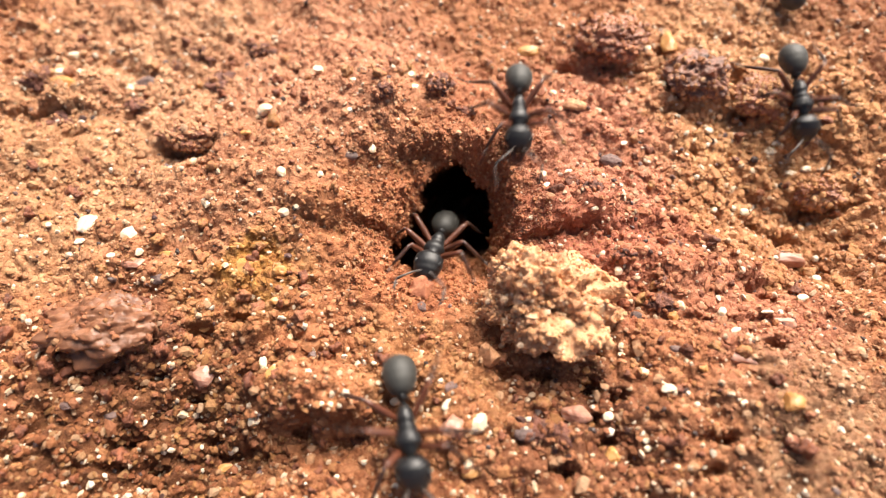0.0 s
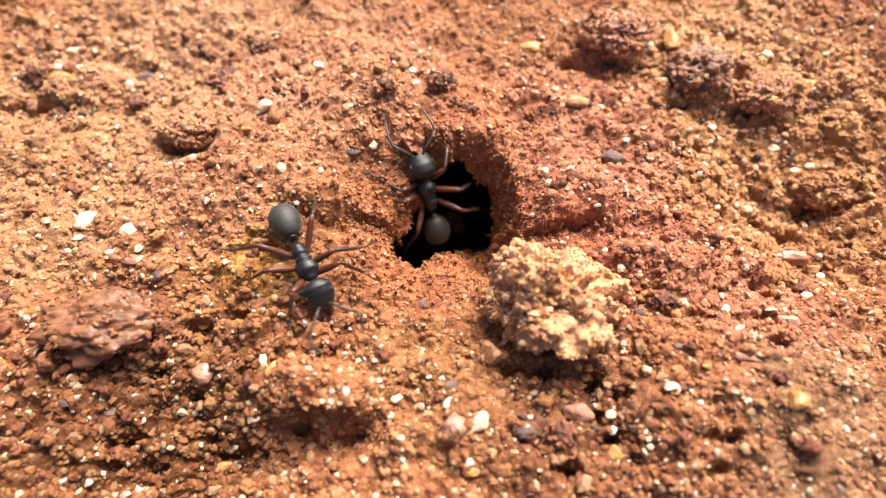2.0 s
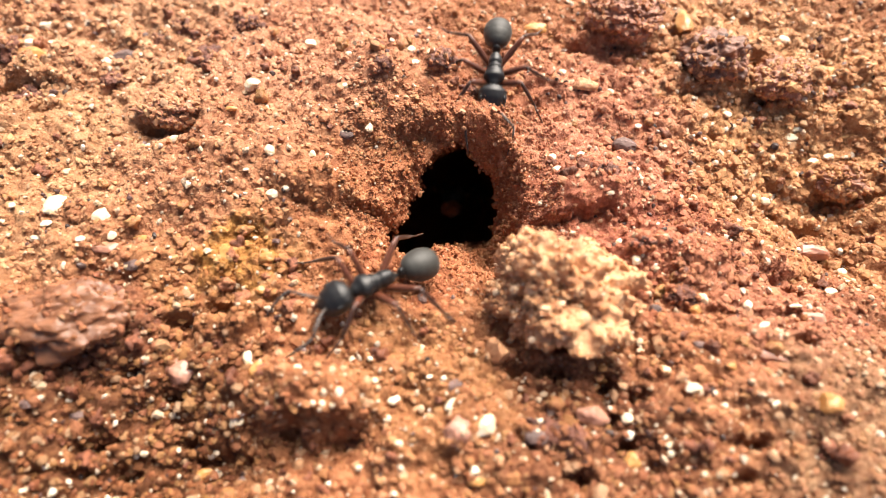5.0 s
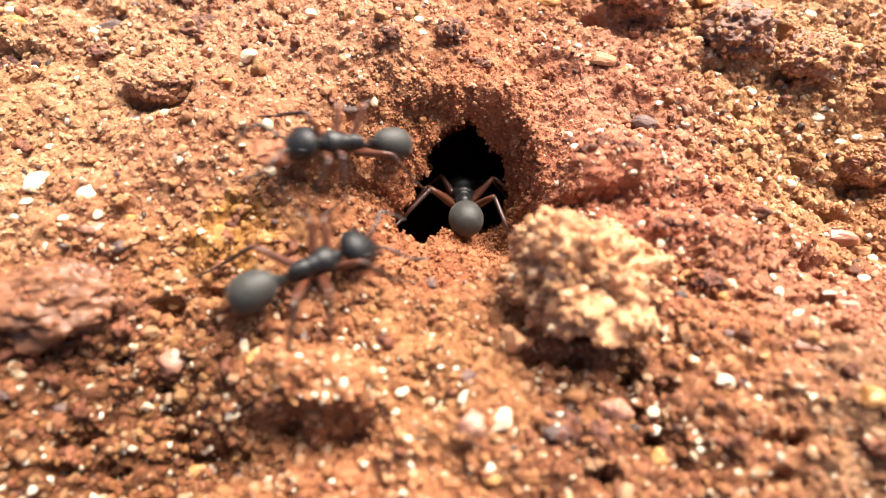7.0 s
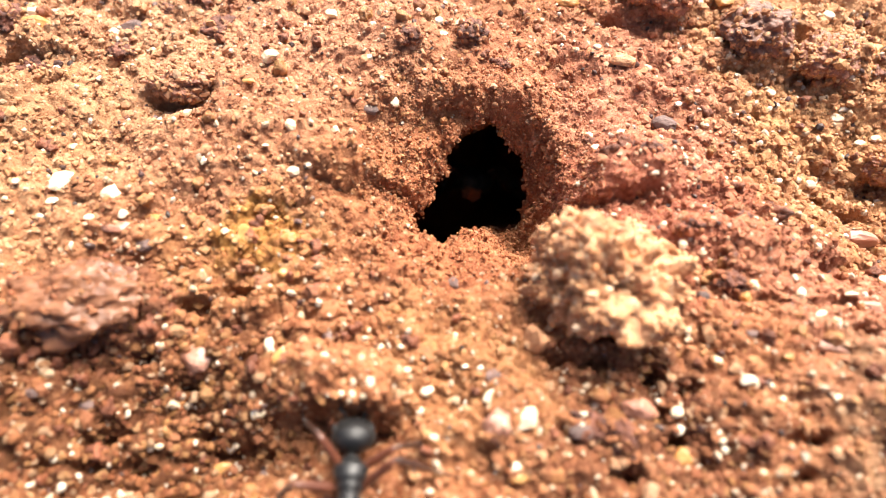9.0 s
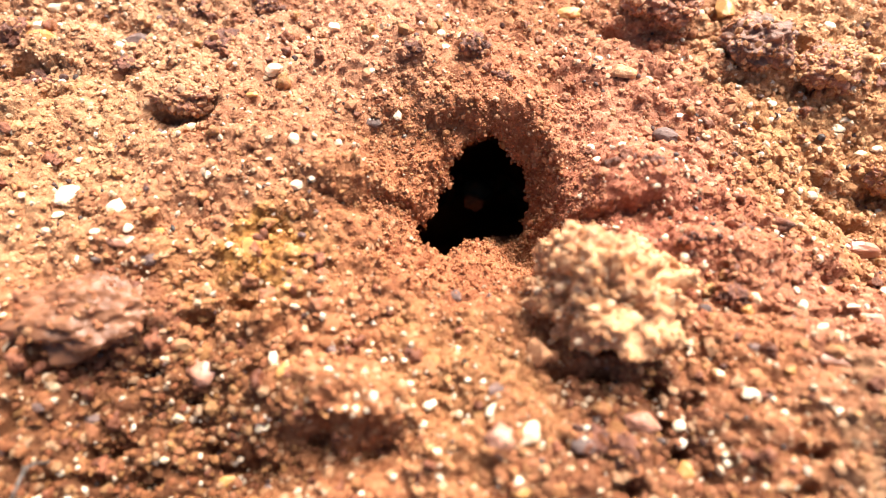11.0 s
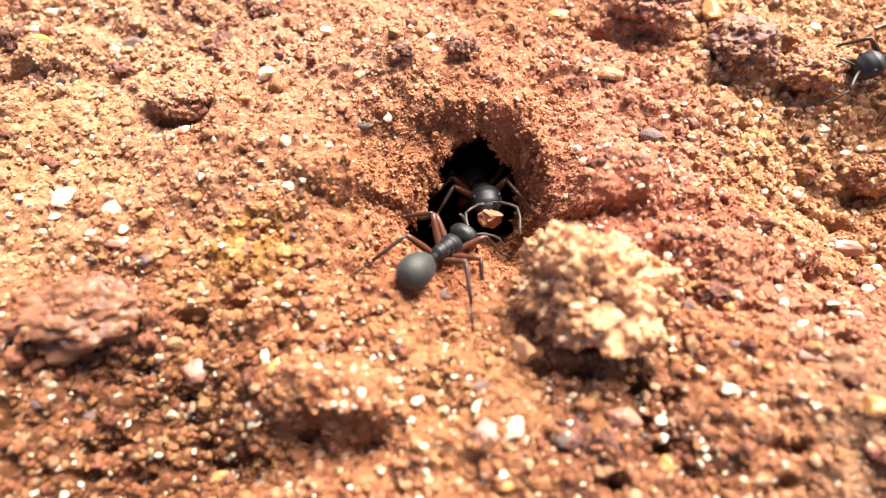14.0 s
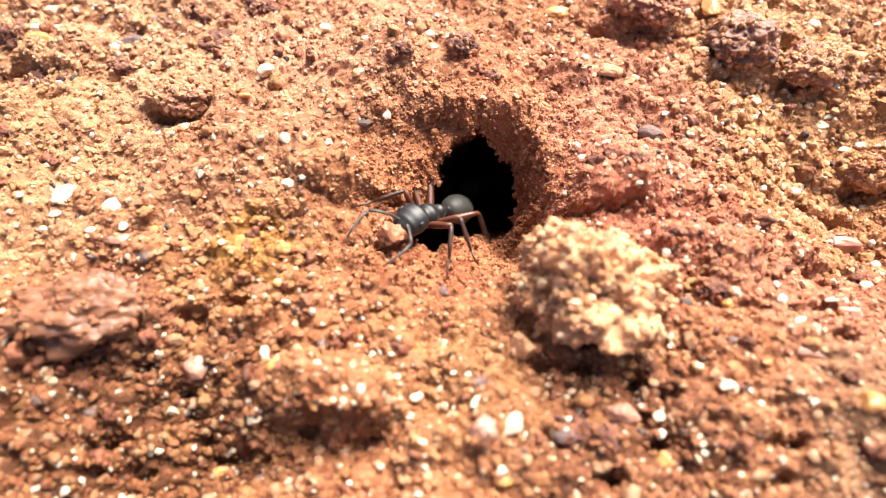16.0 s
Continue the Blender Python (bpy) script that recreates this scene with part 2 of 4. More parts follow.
# ---- the ground: one sheet from the nest's mouth to the horizon (millimetres here) ----
RISES = [(-14, 4, 8, 7, 1.8), (-4, 11, 7, 5, 2.4), (29, 1, 8, 8, -5.0), (19, -13, 8, 6, 1.6), (11, -1.5, 3.5, 3, 1.7), (-27, 15, 8, 7, -1.3),
         (-16, -18, 8, 5, -3.2), (2.4, -15.5, 4, 3, 0.9), (0, -1.2, 5.5, 4.6, -3.0), (3.6, -2.0, 2.4, 2.4, -1.7)]
LUMPS = [(2.4, 7.4, 2.8, 1.3, 0.9), (-7.4, -13.4, 3.6, 1.9, 2.5), (-5.6, 12.5, 3, 2, 0.8), (11.0, 1.2, 4.0, 2.4, 1.3), (-8.2, 0.9, 3.0, 1.0, 0.9), (-1.4, 6.7, 2.2, 1.2, 0.9),
         (14.5, 17.0, 3, 2.4, 1.2), (27, 12, 2.5, 2, 1.0), (7.6, -0.6, 1.7, 2.2, 0.9), (16, -4, 5, 1.6, 0.7), (18, -9.5, 6, 1.6, 0.7), (-31, 14, 3, 2, 1.0)]
DIPS = [(-20.3, 6.2, 2.6, 1.3, 1.3), (15.0, 15.2, 3.2, 1.1, 0.5), (24.0, 10.5, 5.0, 1.4, 0.4), (30, 3, 3, 1.2, 0.5)]
# low steps that face the camera's side: x, y, half length, depth, how far the ground takes to rise again
LEDGES = [(-8.7, -0.3, 1.5, 0.9, 0.9), (-4.5, 0.4, 1.8, 1.6, 1.2), (-1.3, 5.9, 1.9, 1.6, 1.0), (9.0, -1.2, 2.8, 1.9, 1.3), (-6.9, -14.6, 2.8, 1.6, 1.7), (-20.4, 7.4, 2.0, 1.0, 1.0), (-22.5, -11.0, 4.0, 1.0, 1.2),
          (15.0, 15.8, 3.5, 0.9, 1.0), (24.0, 11.4, 4.0, 0.6, 1.2), (8.0, -11.9, 4.0, 0.4, 1.0), (20.0, -8.0, 4.5, 0.8, 1.5), (31, 3.6, 3.0, 0.8, 1.2), (-16.0, -9.6, 3.0, 0.7, 1.0),
          (22.0, -4.0, 4.0, 0.8, 1.2), (-34, 12, 4, 1.4, 1.5), (13.5, 5.6, 2.5, 0.6, 1.0), (-14.5, -16.2, 5.0, 0.9, 1.2)]
# dark gaps between clumps: x, y, half length, half width
GAPS = [(19.6, 10.9, 0.85, 0.34), (25.9, 11.2, 1.14, 0.39), (20.4, 7.0, 0.45, 0.34), (25.1, 1.9, 0.58, 0.41), (27.6, 0.7, 1.17, 0.34), (22.5, -5.0, 0.58, 0.34), (23.6, -5.7, 0.80, 0.34), (29.6, -2.2, 0.72, 0.34), (-18.8, 4.5, 0.92, 0.46), (-21.8, 7.0, 0.82, 0.41), (6.2, 12.4, 0.60, 0.34), (-13.6, -7.6, 1.02, 0.34), (-16.4, -8.7, 1.00, 0.34), (-22.0, -9.6, 0.87, 0.34), (-18.8, -11.7, 0.66, 0.34), (-16.3, -13.0, 0.66, 0.34), (-18.4, -17.3, 0.84, 0.45), (-21.0, -16.0, 0.70, 0.44)]
GAPS_NEAR = [(-21.2, -17.3, 0.81, 0.37), (-14.9, -15.6, 0.52, 0.34), (4.4, -11.8, 0.76, 0.34), (6.6, -12.0, 0.96, 0.34), (10.6, -10.3, 0.40, 0.34), (9.8, -12.7, 0.40, 0.58), (11.3, -13.4, 0.55, 0.34), (9.6, -14.8, 0.42, 0.42), (16.9, -16.1, 1.06, 0.34), (16.0, -18.0, 0.68, 0.34), (-8.8, -15.1, 0.69, 0.38), (-5.6, -15.7, 0.93, 0.37), (10.4, -16.1, 0.42, 0.34), (7.5, -17.9, 0.70, 0.34), (21.7, -10.2, 0.77, 0.34), (30.6, 4.2, 0.60, 0.43), (25.1, 14.0, 0.61, 0.40), (10.9, 15.5, 0.89, 0.40)]
MOUTH = [(1.25, 2.75, 2.8), (1.9, 3.0, 2.2), (-0.7, 0.3, 2.1), (-2.2, -1.4, 1.75)]      # discs that run into one another: x, y, radius


def mouth_gap(x, y):
    """Distance outside the nest's mouth (inside: minus)."""
    d = None
    for cx, cy, r in MOUTH:
        e = np.hypot(x - cx, y - cy) - r
        if d is None:
            d = e
            continue
        h = np.clip(0.5 + 0.5 * (e - d) / 1.2, 0, 1)
        d = e * (1 - h) + d * h - 1.2 * h * (1 - h)
    return d + 0.55 * gnoise(x / 1.5, y / 1.5, 41) + 0.28 * gnoise(x / 0.6, y / 0.6, 42) + 0.12 * gnoise(x / 0.25, y / 0.25, 43)


def crumbly(x, y):
    """How loose and lumpy the soil is, 0 to 1."""
    r = 0.46 + 0.0 * x
    for cx, cy, s, a in ((26, 8, 13, 0.65), (-18, -17, 12, 0.8), (10, -17, 9, 0.35), (-34, 16, 9, 0.4), (-9, -9, 5, 0.2), (-13, 1, 8, -0.05), (3, -4, 5, -0.22)):
        r = r + a * np.exp(-((x - cx) ** 2 + (y - cy) ** 2) / s ** 2)
    return np.clip(r, 0.1, 1)


def height(x, y):
    z = 0.0 * x
    for cx, cy, sx, sy, h in RISES:
        z = z + h * np.exp(-((x - cx) / sx) ** 2 - ((y - cy) / sy) ** 2)
    for cx, cy, sx, sy, h in LUMPS:
        z = z + h * np.exp(-(((x - cx) / sx) ** 2 + ((y - cy) / sy) ** 2) ** 1.5)
    wob = 0.5 * gnoise(x / 1.7, y / 1.7, 71)
    for cx, cy, sx, sy, h in DIPS:
        z = z - h * np.exp(-(((x - cx) / sx) ** 2 + ((y - cy + wob) / sy) ** 2) ** 1.5)
    wob = 0.3 * gnoise(x / 0.8, y / 0.8, 72)
    for cx, cy, sx, sy in GAPS + GAPS_NEAR:
        near = (np.abs(x - cx) < 3 * sx + 0.5) & (np.abs(y - cy) < 3 * sy + 0.5)
        if near.any():
            dx, dy = (x[near] - cx + wob[near]) / (1.15 * sx), (y[near] - cy + wob[near]) / (1.25 * sy)
            z[near] -= 1.5 * np.exp(-(dx ** 2 + dy ** 2) ** 2)
    gap = np.maximum(mouth_gap(x, y), 0)
    flare = 0.75 + 0.35 * gnoise(x / 1.3, y / 1.3, 44) + 0.25 * gnoise(x / 0.5, y / 0.5, 45)
    steep = np.clip((y + 2.6 + 0.5 * np.maximum(x, 0)) / 3.0, 0.12, 1) * (1 - 0.7 * np.clip((y - 2.6) / 1.5, 0, 1) * np.clip((3.6 - x) / 1.5, 0, 1))
    z = z - steep * np.clip(1 - (gap / flare) ** 2, 0, 1)
    # the bay beside the shaft: a steep bank on its right, a floor that climbs gently towards the clod
    bank = 6.0 - 0.13 * np.maximum(y - 1.5, 0) ** 1.6 + 0.9 * gnoise(x / 6.0, y / 1.9, 54) + 0.5 * gnoise(x / 3.0, y / 0.6, 55)
    s = bank - x
    floor = np.clip((y + 5.6 + 0.6 * gnoise(x / 1.5, y / 1.5, 56)) / 4.8, 0, 1) ** 1.5 * np.clip((x - 0.2) / 3.2, 0, 1) * np.clip((6.4 - y) / 1.8, 0, 1)
    z = z - 4.2 * floor * np.clip(s / 1.9, 0, 1) ** 0.55
    rag = 0.75 * gnoise(x / 1.9, y / 6.0, 51) + 0.4 * gnoise(x / 0.7, y / 3.0, 52) + 0.15 * gnoise(x / 0.25, y / 2, 53)
    for cx, cy, wide, deep, run in LEDGES:
        s = cy + rag - y
        z = z - deep * np.exp(-((x - cx) / wide) ** 4) * np.clip(s / 0.13, 0, 1) * np.exp(-np.maximum(s, 0) / run)
    c = crumbly(x, y)
    wx, wy = x + 0.6 * gnoise(x / 2.0, y / 2.0, 3) + 0.2 * gnoise(x / 0.6, y / 0.6, 13), y + 0.6 * gnoise(x / 2.0, y / 2.0, 4) + 0.2 * gnoise(x / 0.6, y / 0.6, 14)
    z = z + 0.8 * gnoise(x / 6.0, y / 6.0, 5) + (0.45 + 0.7 * c) * gnoise(wx / 2.6, wy / 2.6, 6)
    z = z + c * (1.25 * (domes(wx / 2.3, wy / 2.3, 7, 0.5) - 0.17) + 1.0 * (domes(wx / 1.15, wy / 1.15, 8, 0.7) - 0.2))
    z = z + 0.5 * (domes(wx / 0.62, wy / 0.62, 9, 0.8) - 0.24) * (0.6 + 0.6 * c) + (0.26 + 0.14 * c) * gnoise(wx / 0.55, wy / 0.55, 10) + 0.13 * gnoise(x / 0.26, y / 0.26, 11)
    return z


def spread(lo, hi, step, far):
    """Coordinates that are dense from lo to hi and widen outward to far."""
    inner = np.arange(lo, hi + step / 2, step)
    out, gap = [], step
    while not out or out[-1] < far:
        gap *= 1.3
        out.append((out[-1] if out else 0) + gap)
    out = np.array(out)
    return np.concatenate([lo - out[::-1], inner, inner[-1] + out])


TUNNEL = np.array((0.05, 0.62, -0.78))


def make_ground():
    xs, ys = spread(-45, 45, 0.15, 6e5), spread(-23.5, 30, 0.15, 6e5)
    X, Y = np.meshgrid(xs, ys)
    near = (np.abs(X) < 90) & (np.abs(Y) < 90)
    Z = np.zeros_like(X)
    Z[near] = height(X[near], Y[near])
    fade = np.clip((90 - np.maximum(np.abs(X), np.abs(Y))) / 30, 0, 1)
    Z *= fade
    P = np.stack([X, Y, Z], -1)
    # the shaft: the sheet runs down inside the mouth and widens into a chamber
    ox, oy = -0.4, 0.9
    ang = np.linspace(-np.pi, np.pi, 721)
    ray = np.arange(0.05, 7, 0.01)
    reach = ray[np.argmax(mouth_gap(ox + np.outer(np.cos(ang), ray), oy + np.outer(np.sin(ang), ray)) > 0, axis=1)]
    dx, dy = X - ox, Y - oy
    r, a = np.hypot(dx, dy), np.arctan2(dy, dx)
    R = np.interp(a, ang, reach)
    s = r / R
    ins = s < 1
    rim_z = height(ox + R[ins] * np.cos(a[ins]), oy + R[ins] * np.sin(a[ins]))
    L = np.clip((1 - s[ins]) / 0.82, 0, 1) ** 1.4 * 42
    wide = 1 + 0.16 * np.clip(L / 1.2, 0, 1) + 1.5 * np.clip((L - 3) / 14, 0, 1) ** 1.2
    wide *= np.clip(s[ins] / 0.18, 0, 1)
    lump = 1 + 0.10 * gnoise(a[ins] * 2.2, L / 1.6, 21) * np.clip(L, 0, 1) + 0.06 * gnoise(a[ins] * 6, L / 0.6, 22) * np.clip(L * 2, 0, 1)
    rad = R[ins] * wide * lump
    low = np.clip(L / 4, 0, 1)
    P[ins, 0] = ox + rad * np.cos(a[ins]) + TUNNEL[0] * L
    P[ins, 1] = oy + rad * np.sin(a[ins]) + TUNNEL[1] * L
    P[ins, 2] = rim_z * (1 - low) + np.minimum(rim_z, -2.2) * low + TUNNEL[2] * L
    ny, nx = X.shape
    i = np.arange(ny * nx).reshape(ny, nx)
    faces = np.stack([i[:-1, :-1], i[:-1, 1:], i[1:, 1:], i[1:, :-1]], -1).reshape(-1, 4)
    ob = new("ground", quick_mesh("ground", P.reshape(-1, 3) * MM, faces, SOIL, True))
    wall = P[ins][(L > 0.05) & (L < 9)]
    return tagged(ob, "rusty red soil of crumbs and sand with a nest hole", "ground", kind="structure"), wall


def top(x, y):
    return float(height(np.array([float(x)]), np.array([float(y)]))[0])


ground, shaft_wall = make_ground()


# ---- loose grains that nobody could count ----
def scatter(name, label, n, seed, level, size, spread_of, material, sink=0.15, clear_of=0.1, area=(-45, 45, -23.5, 30.5), lie=1.0):
    rng = np.random.default_rng(seed)
    x, y = rng.uniform(area[0], area[1], n), rng.uniform(area[2], area[3], n)
    keep = mouth_gap(x, y) > clear_of
    x, y = x[keep], y[keep]
    c = crumbly(x, y)
    r = size * np.exp(np.clip(rng.normal(0, spread_of, len(x)), -0.9, 0.75)) * (0.65 + 0.6 * c)
    r *= np.clip(0.5 + 0.07 * np.maximum(mouth_gap(x, y), 0), 0.5, 1)
    z = height(x, y) + r * sink
    ob = new(name, scattered(name, np.stack([x, y, z], 1), r, level, seed, material, lie))
    return tagged(ob, label, "grains", kind="stuff")


scatter("soil_grains", "loose rusty red and tan grains of soil strewn over the ground", 66000, 31, 1, 0.145, 0.6, GRAIN, -0.2, lie=0.65)
scatter("rim_grains", "fine red soil grains packed round the nest hole", 7000, 37, 1, 0.115, 0.45, GRAIN, -0.1, 0.02, (-7, 8, -4, 9), 0.6)
scatter("soil_crumbs", "small rounded reddish crumbs of soil lying on the ground", 2600, 32, 1, 0.28, 0.45, GRAIN, -0.2, lie=0.7)
scatter("quartz_grains", "tiny glinting cream and white quartz grains in the soil", 5200, 33, 1, 0.13, 0.5, QUARTZ, 0.25)
scatter("dark_grains", "tiny dark brown mineral grains in the red soil", 700, 34, 1, 0.16, 0.4, DARK_GRAIN, 0.2)


def slope_grains():
    """Grains that cling to steps and steep banks, where the loose ones lie thin."""
    rng = np.random.default_rng(38)
    x, y = rng.uniform(-36, 36, 150000), rng.uniform(-20, 24, 150000)
    z = height(x, y)
    steep = np.hypot(height(x + 0.1, y) - z, height(x, y + 0.1) - z) / 0.1
    keep = (rng.random(len(x)) < np.clip((steep - 0.9) / 3.5, 0, 1)) & (mouth_gap(x, y) > 0.05)
    spots = np.stack([x, y, z], 1)[keep][:9000]
    x, y = rng.uniform(-7, 8, 30000), rng.uniform(-7, 9, 30000)
    z = height(x, y)
    steep = np.hypot(height(x + 0.1, y) - z, height(x, y + 0.1) - z) / 0.1
    keep = (rng.random(len(x)) < np.clip((steep - 0.7) / 3.0, 0, 1)) & (mouth_gap(x, y) > 0.0)
    x, y, z, steep = x[keep], y[keep], z[keep], steep[keep]
    spots = np.concatenate([spots, np.stack([x, y, z + rng.uniform(-0.15, 0.15, len(x)) * np.minimum(steep, 6)], 1)])
    spots += rng.normal(0, 0.05, spots.shape)
    ob = new("bank_grains", scattered("bank_grains", spots, 0.105 * np.exp(rng.normal(0, 0.42, len(spots))), 1, 39, GRAIN))
    tagged(ob, "fine red grains clinging to steep little banks of soil", "grains", kind="stuff")


slope_grains()
lining = np.random.default_rng(35)
shaft_spots = shaft_wall[lining.integers(0, len(shaft_wall), 3000)] + lining.normal(0, 0.08, (3000, 3))
tagged(new("shaft_grains", scattered("shaft_grains", shaft_spots, 0.09 * np.exp(lining.normal(0, 0.4, 3000)), 1, 36, GRAIN)), "fine red soil grains lining the nest hole's wall", "grains", kind="stuff")


# ---- things: shared builders ----
def part(name, data, parent, at=(0, 0, 0), label=""):
    ob = new(name, data)
    ob.parent = parent
    ob.location = at
    return tagged(ob, label)


def stone_mesh(name, size, flat, seed, material, level=3, rough=0.16, grain=1.0, smooth=True):
    """A worn lump: a ball with broad dents and finer knobs; size: three half axes in millimetres."""
    v, f = BALLS[level]
    rng = np.random.default_rng(seed)
    off = Vector(rng.uniform(-50, 50, 3))
    out = np.empty_like(v)
    for i, p in enumerate(v):
        q = Vector(p)
        k = 1 + rough * (noise.noise(q * 1.3 + off) * 1.3 + noise.noise(q * 2.9 * grain + off) * 0.7)
        if level > 3:
            q = Vector((q.y * 0.8 + q.z * 0.6, q.x, q.z * 0.8 - q.y * 0.6))
            k += rough * (0.5 * noise.noise(q * 5.3 * grain + off) + 0.22 * noise.noise(q.zxy * 11 * grain + off) + 0.10 * noise.noise(q * 23 * grain + off))
        out[i] = p * k
    if flat:
        for _ in range(5):                                   # broken faces
            d = rng.normal(size=3)
            d /= np.linalg.norm(d)
            over = np.maximum(out @ d - rng.uniform(0.62, 0.85), 0)
            out -= over[:, None] * d
    return quick_mesh(name, out * np.array(size) * MM, f, material, smooth)


def stone(name, label, x, y, size, seed, material, lift=0.25, turn=0, level=3, rough=0.16, grain=1.0, flat=True, category="stone", group="", crust=0):
    ob = new(name, stone_mesh(name, size, flat, seed, material, level, rough, grain, level > 3))
    ob.matrix_basis = pose(x * MM, y * MM, (top(x, y) + lift * size[2]) * MM, 0, 0, turn)
    if crust:
        rng = np.random.default_rng(seed)
        v = np.array([p.co[:] for p in ob.data.vertices]) / MM
        v = v[rng.choice(len(v), crust, replace=False)]
        tagged(part("sand", scattered("sand", v, 0.15 * np.exp(rng.normal(0, 0.45, crust)), 1, seed, GRAIN), ob, label="red sand grains crusted on the stone"), kind="stuff")
    return tagged(ob, label, category, group)


# ---- the pale clod beside the nest's mouth ----
# where the clod bulges (or is hollow), seen from its middle: direction, how much, how wide
BULGES = [((-0.2, 0.85, 0.55), 0.22, 0.6), ((0.95, 0.1, 0.35), 0.24, 0.5), ((0.4, -0.8, 0.2), 0.05, 0.35), ((-0.75, 0.45, 0.5), -0.14, 0.5), ((0.6, 0.75, 0.35), -0.04, 0.4),
          ((-0.75, -0.6, 0.1), -0.12, 0.5), ((0.1, -0.55, 0.8), -0.10, 0.3), ((-0.3, -0.1, 0.95), 0.10, 0.35), ((0.35, 0.05, 0.9), -0.09, 0.25)]


def make_clod():
    clod = stone("clod", "large pale crumbly clod of sandy soil beside the nest hole", 6.75, -7.6, (3.75, 3.0, 3.45), 5, CLOD_SOIL, 0.5, 0, 6, 0.42, 1.15, False, "clod")
    rng = np.random.default_rng(8)
    v = np.empty(len(clod.data.vertices) * 3, dtype=np.float32)
    clod.data.vertices.foreach_get("co", v)
    v = v.reshape(-1, 3) / MM
    ways = v / np.linalg.norm(v, axis=1)[:, None]
    swell = np.ones(len(v))
    for way, much, wide in BULGES:
        way = np.array(way) / np.linalg.norm(way)
        swell += much * np.exp(-(np.arccos(np.clip(ways @ way, -1, 1)) / wide) ** 2)
    v = v * swell[:, None]
    clod.data.vertices.foreach_set("co", np.ascontiguousarray(v * MM, dtype=np.float32).ravel())
    clod.data.update()
    pick = rng.choice(len(v), 4200, replace=False)
    tagged(part("sand", scattered("sand", v[pick], 0.115 * np.exp(rng.normal(0, 0.45, 4200)), 1, 9, CLOD_GRAIN), clod, label="sand grains stuck in the pale clod"), kind="stuff")
    for n in range(80):
        d = rng.normal(size=3)
        d /= np.linalg.norm(d)
        spot = v[int(np.argmin(((ways - d) ** 2).sum(1)))] * 0.97
        r = rng.uniform(0.2, 0.5)
        part("lump", stone_mesh("lump", (r, r * rng.uniform(0.6, 1), r * rng.uniform(0.6, 1)), True, 700 + n, CLOD_CREAM if n % 6 == 0 else CLOD_SOIL, 2, 0.5, 1.4, False), clod, spot * MM)
    knob = v[int(np.argmin(((ways - np.array((0.36, -0.8, 0.45))) ** 2).sum(1)))] * 0.9
    part("lump", stone_mesh("lump", (0.7, 0.65, 0.65), False, 699, CLOD_CREAM, 3, 0.4, 1.2, True), clod, knob * MM, "smooth cream quartz knob")


CLOD_GRAIN = grain_material("clod_grain", [(0.0, RUST), (0.10, (0.46, 0.21, 0.09)), (0.45, (0.62, 0.305, 0.135)), (0.8, (0.69, 0.41, 0.21)), (1.0, (0.74, 0.57, 0.39))], 0.38, 0.0)
make_clod()
stone("soil_chip", "splintered pale orange chip of soil leaning on the clod", 3.3, -10.9, (0.7, 0.85, 0.9), 12, CLOD_SOIL, 0.5, 20)

# ---- larger stones ----
stone("ironstone_nodule", "dark purple-brown knobbly ironstone nodule bedded in loose soil", 21.4, 13.4, (2.5, 2.2, 1.7), 21, NODULE_STONE, 0.05, 0, 6, 0.26, 1.2, False, crust=300)
stone("laterite_lump", "reddish brown crumbly laterite lump behind the loose soil", 14.9, 17.6, (2.7, 2.1, 1.6), 22, RED_STONE, 0.05, 0, 6, 0.30, 1.2, False, crust=700)
stone("laterite_lump", "dull red rounded crumbly lump beside the dark nodule", 26.7, 12.0, (2.2, 1.9, 1.5), 23, RED_STONE, 0.05, 0, 6, 0.26, 1.2, False, crust=700)
stone("laterite_lump", "broad flat mauve-brown glassy stone half sunk in soil", -22.6, -8.9, (3.7, 2.3, 1.7), 24, BROWN_STONE, 0.3, 8, 6, 0.26, 0.8, False, crust=260)
stone("laterite_lump", "small dark red hollowed crust of soil", -20.4, 7.7, (2.0, 1.1, 0.9), 25, RED_STONE, 0.2, -8, 6, 0.35, 1.3, False, crust=700)
stone("laterite_lump", "dark brown weathered lump at the edge of the loose soil", 31.2, 4.8, (1.9, 1.4, 1.1), 26, RED_STONE, 0.3, 0, 6, 0.3, 1.2, False, crust=700)

# ---- pebbles that can be told apart: x, y, half length, half width, turn ----
WHITE_LEFT_AT = [(-26.2, -0.5, 0.89, 0.63, 40), (-22.8, -1.4, 0.73, 0.51, -65), (-21.5, -3.1, 0.32, 0.28, 0), (-27.0, -2.9, 0.33, 0.22, 10), (-23.4, -3.4, 0.32, 0.21, 0), (-26.3, -2.0, 0.36, 0.22, 30), (-29.3, -1.8, 0.25, 0.18, 0),
                 (-19.5, 5.3, 0.47, 0.27, 30), (-11.7, 2.9, 0.48, 0.30, -65), (-9.1, 3.3, 0.34, 0.27, 0), (-14.1, 9.6, 0.61, 0.53, 30), (-11.3, -0.1, 0.48, 0.33, 10), (-10.3, 0.1, 0.29, 0.26, 30), (-17.0, 0.5, 0.33, 0.18, 80),
                 (-22.1, -13.4, 0.22, 0.19, 0), (-11.7, -10.9, 0.46, 0.26, -80), (-11.9, -14.6, 0.44, 0.38, 60), (-22.5, -17.0, 0.22, 0.15, 80), (-17.4, -16.2, 0.26, 0.16, 0)]
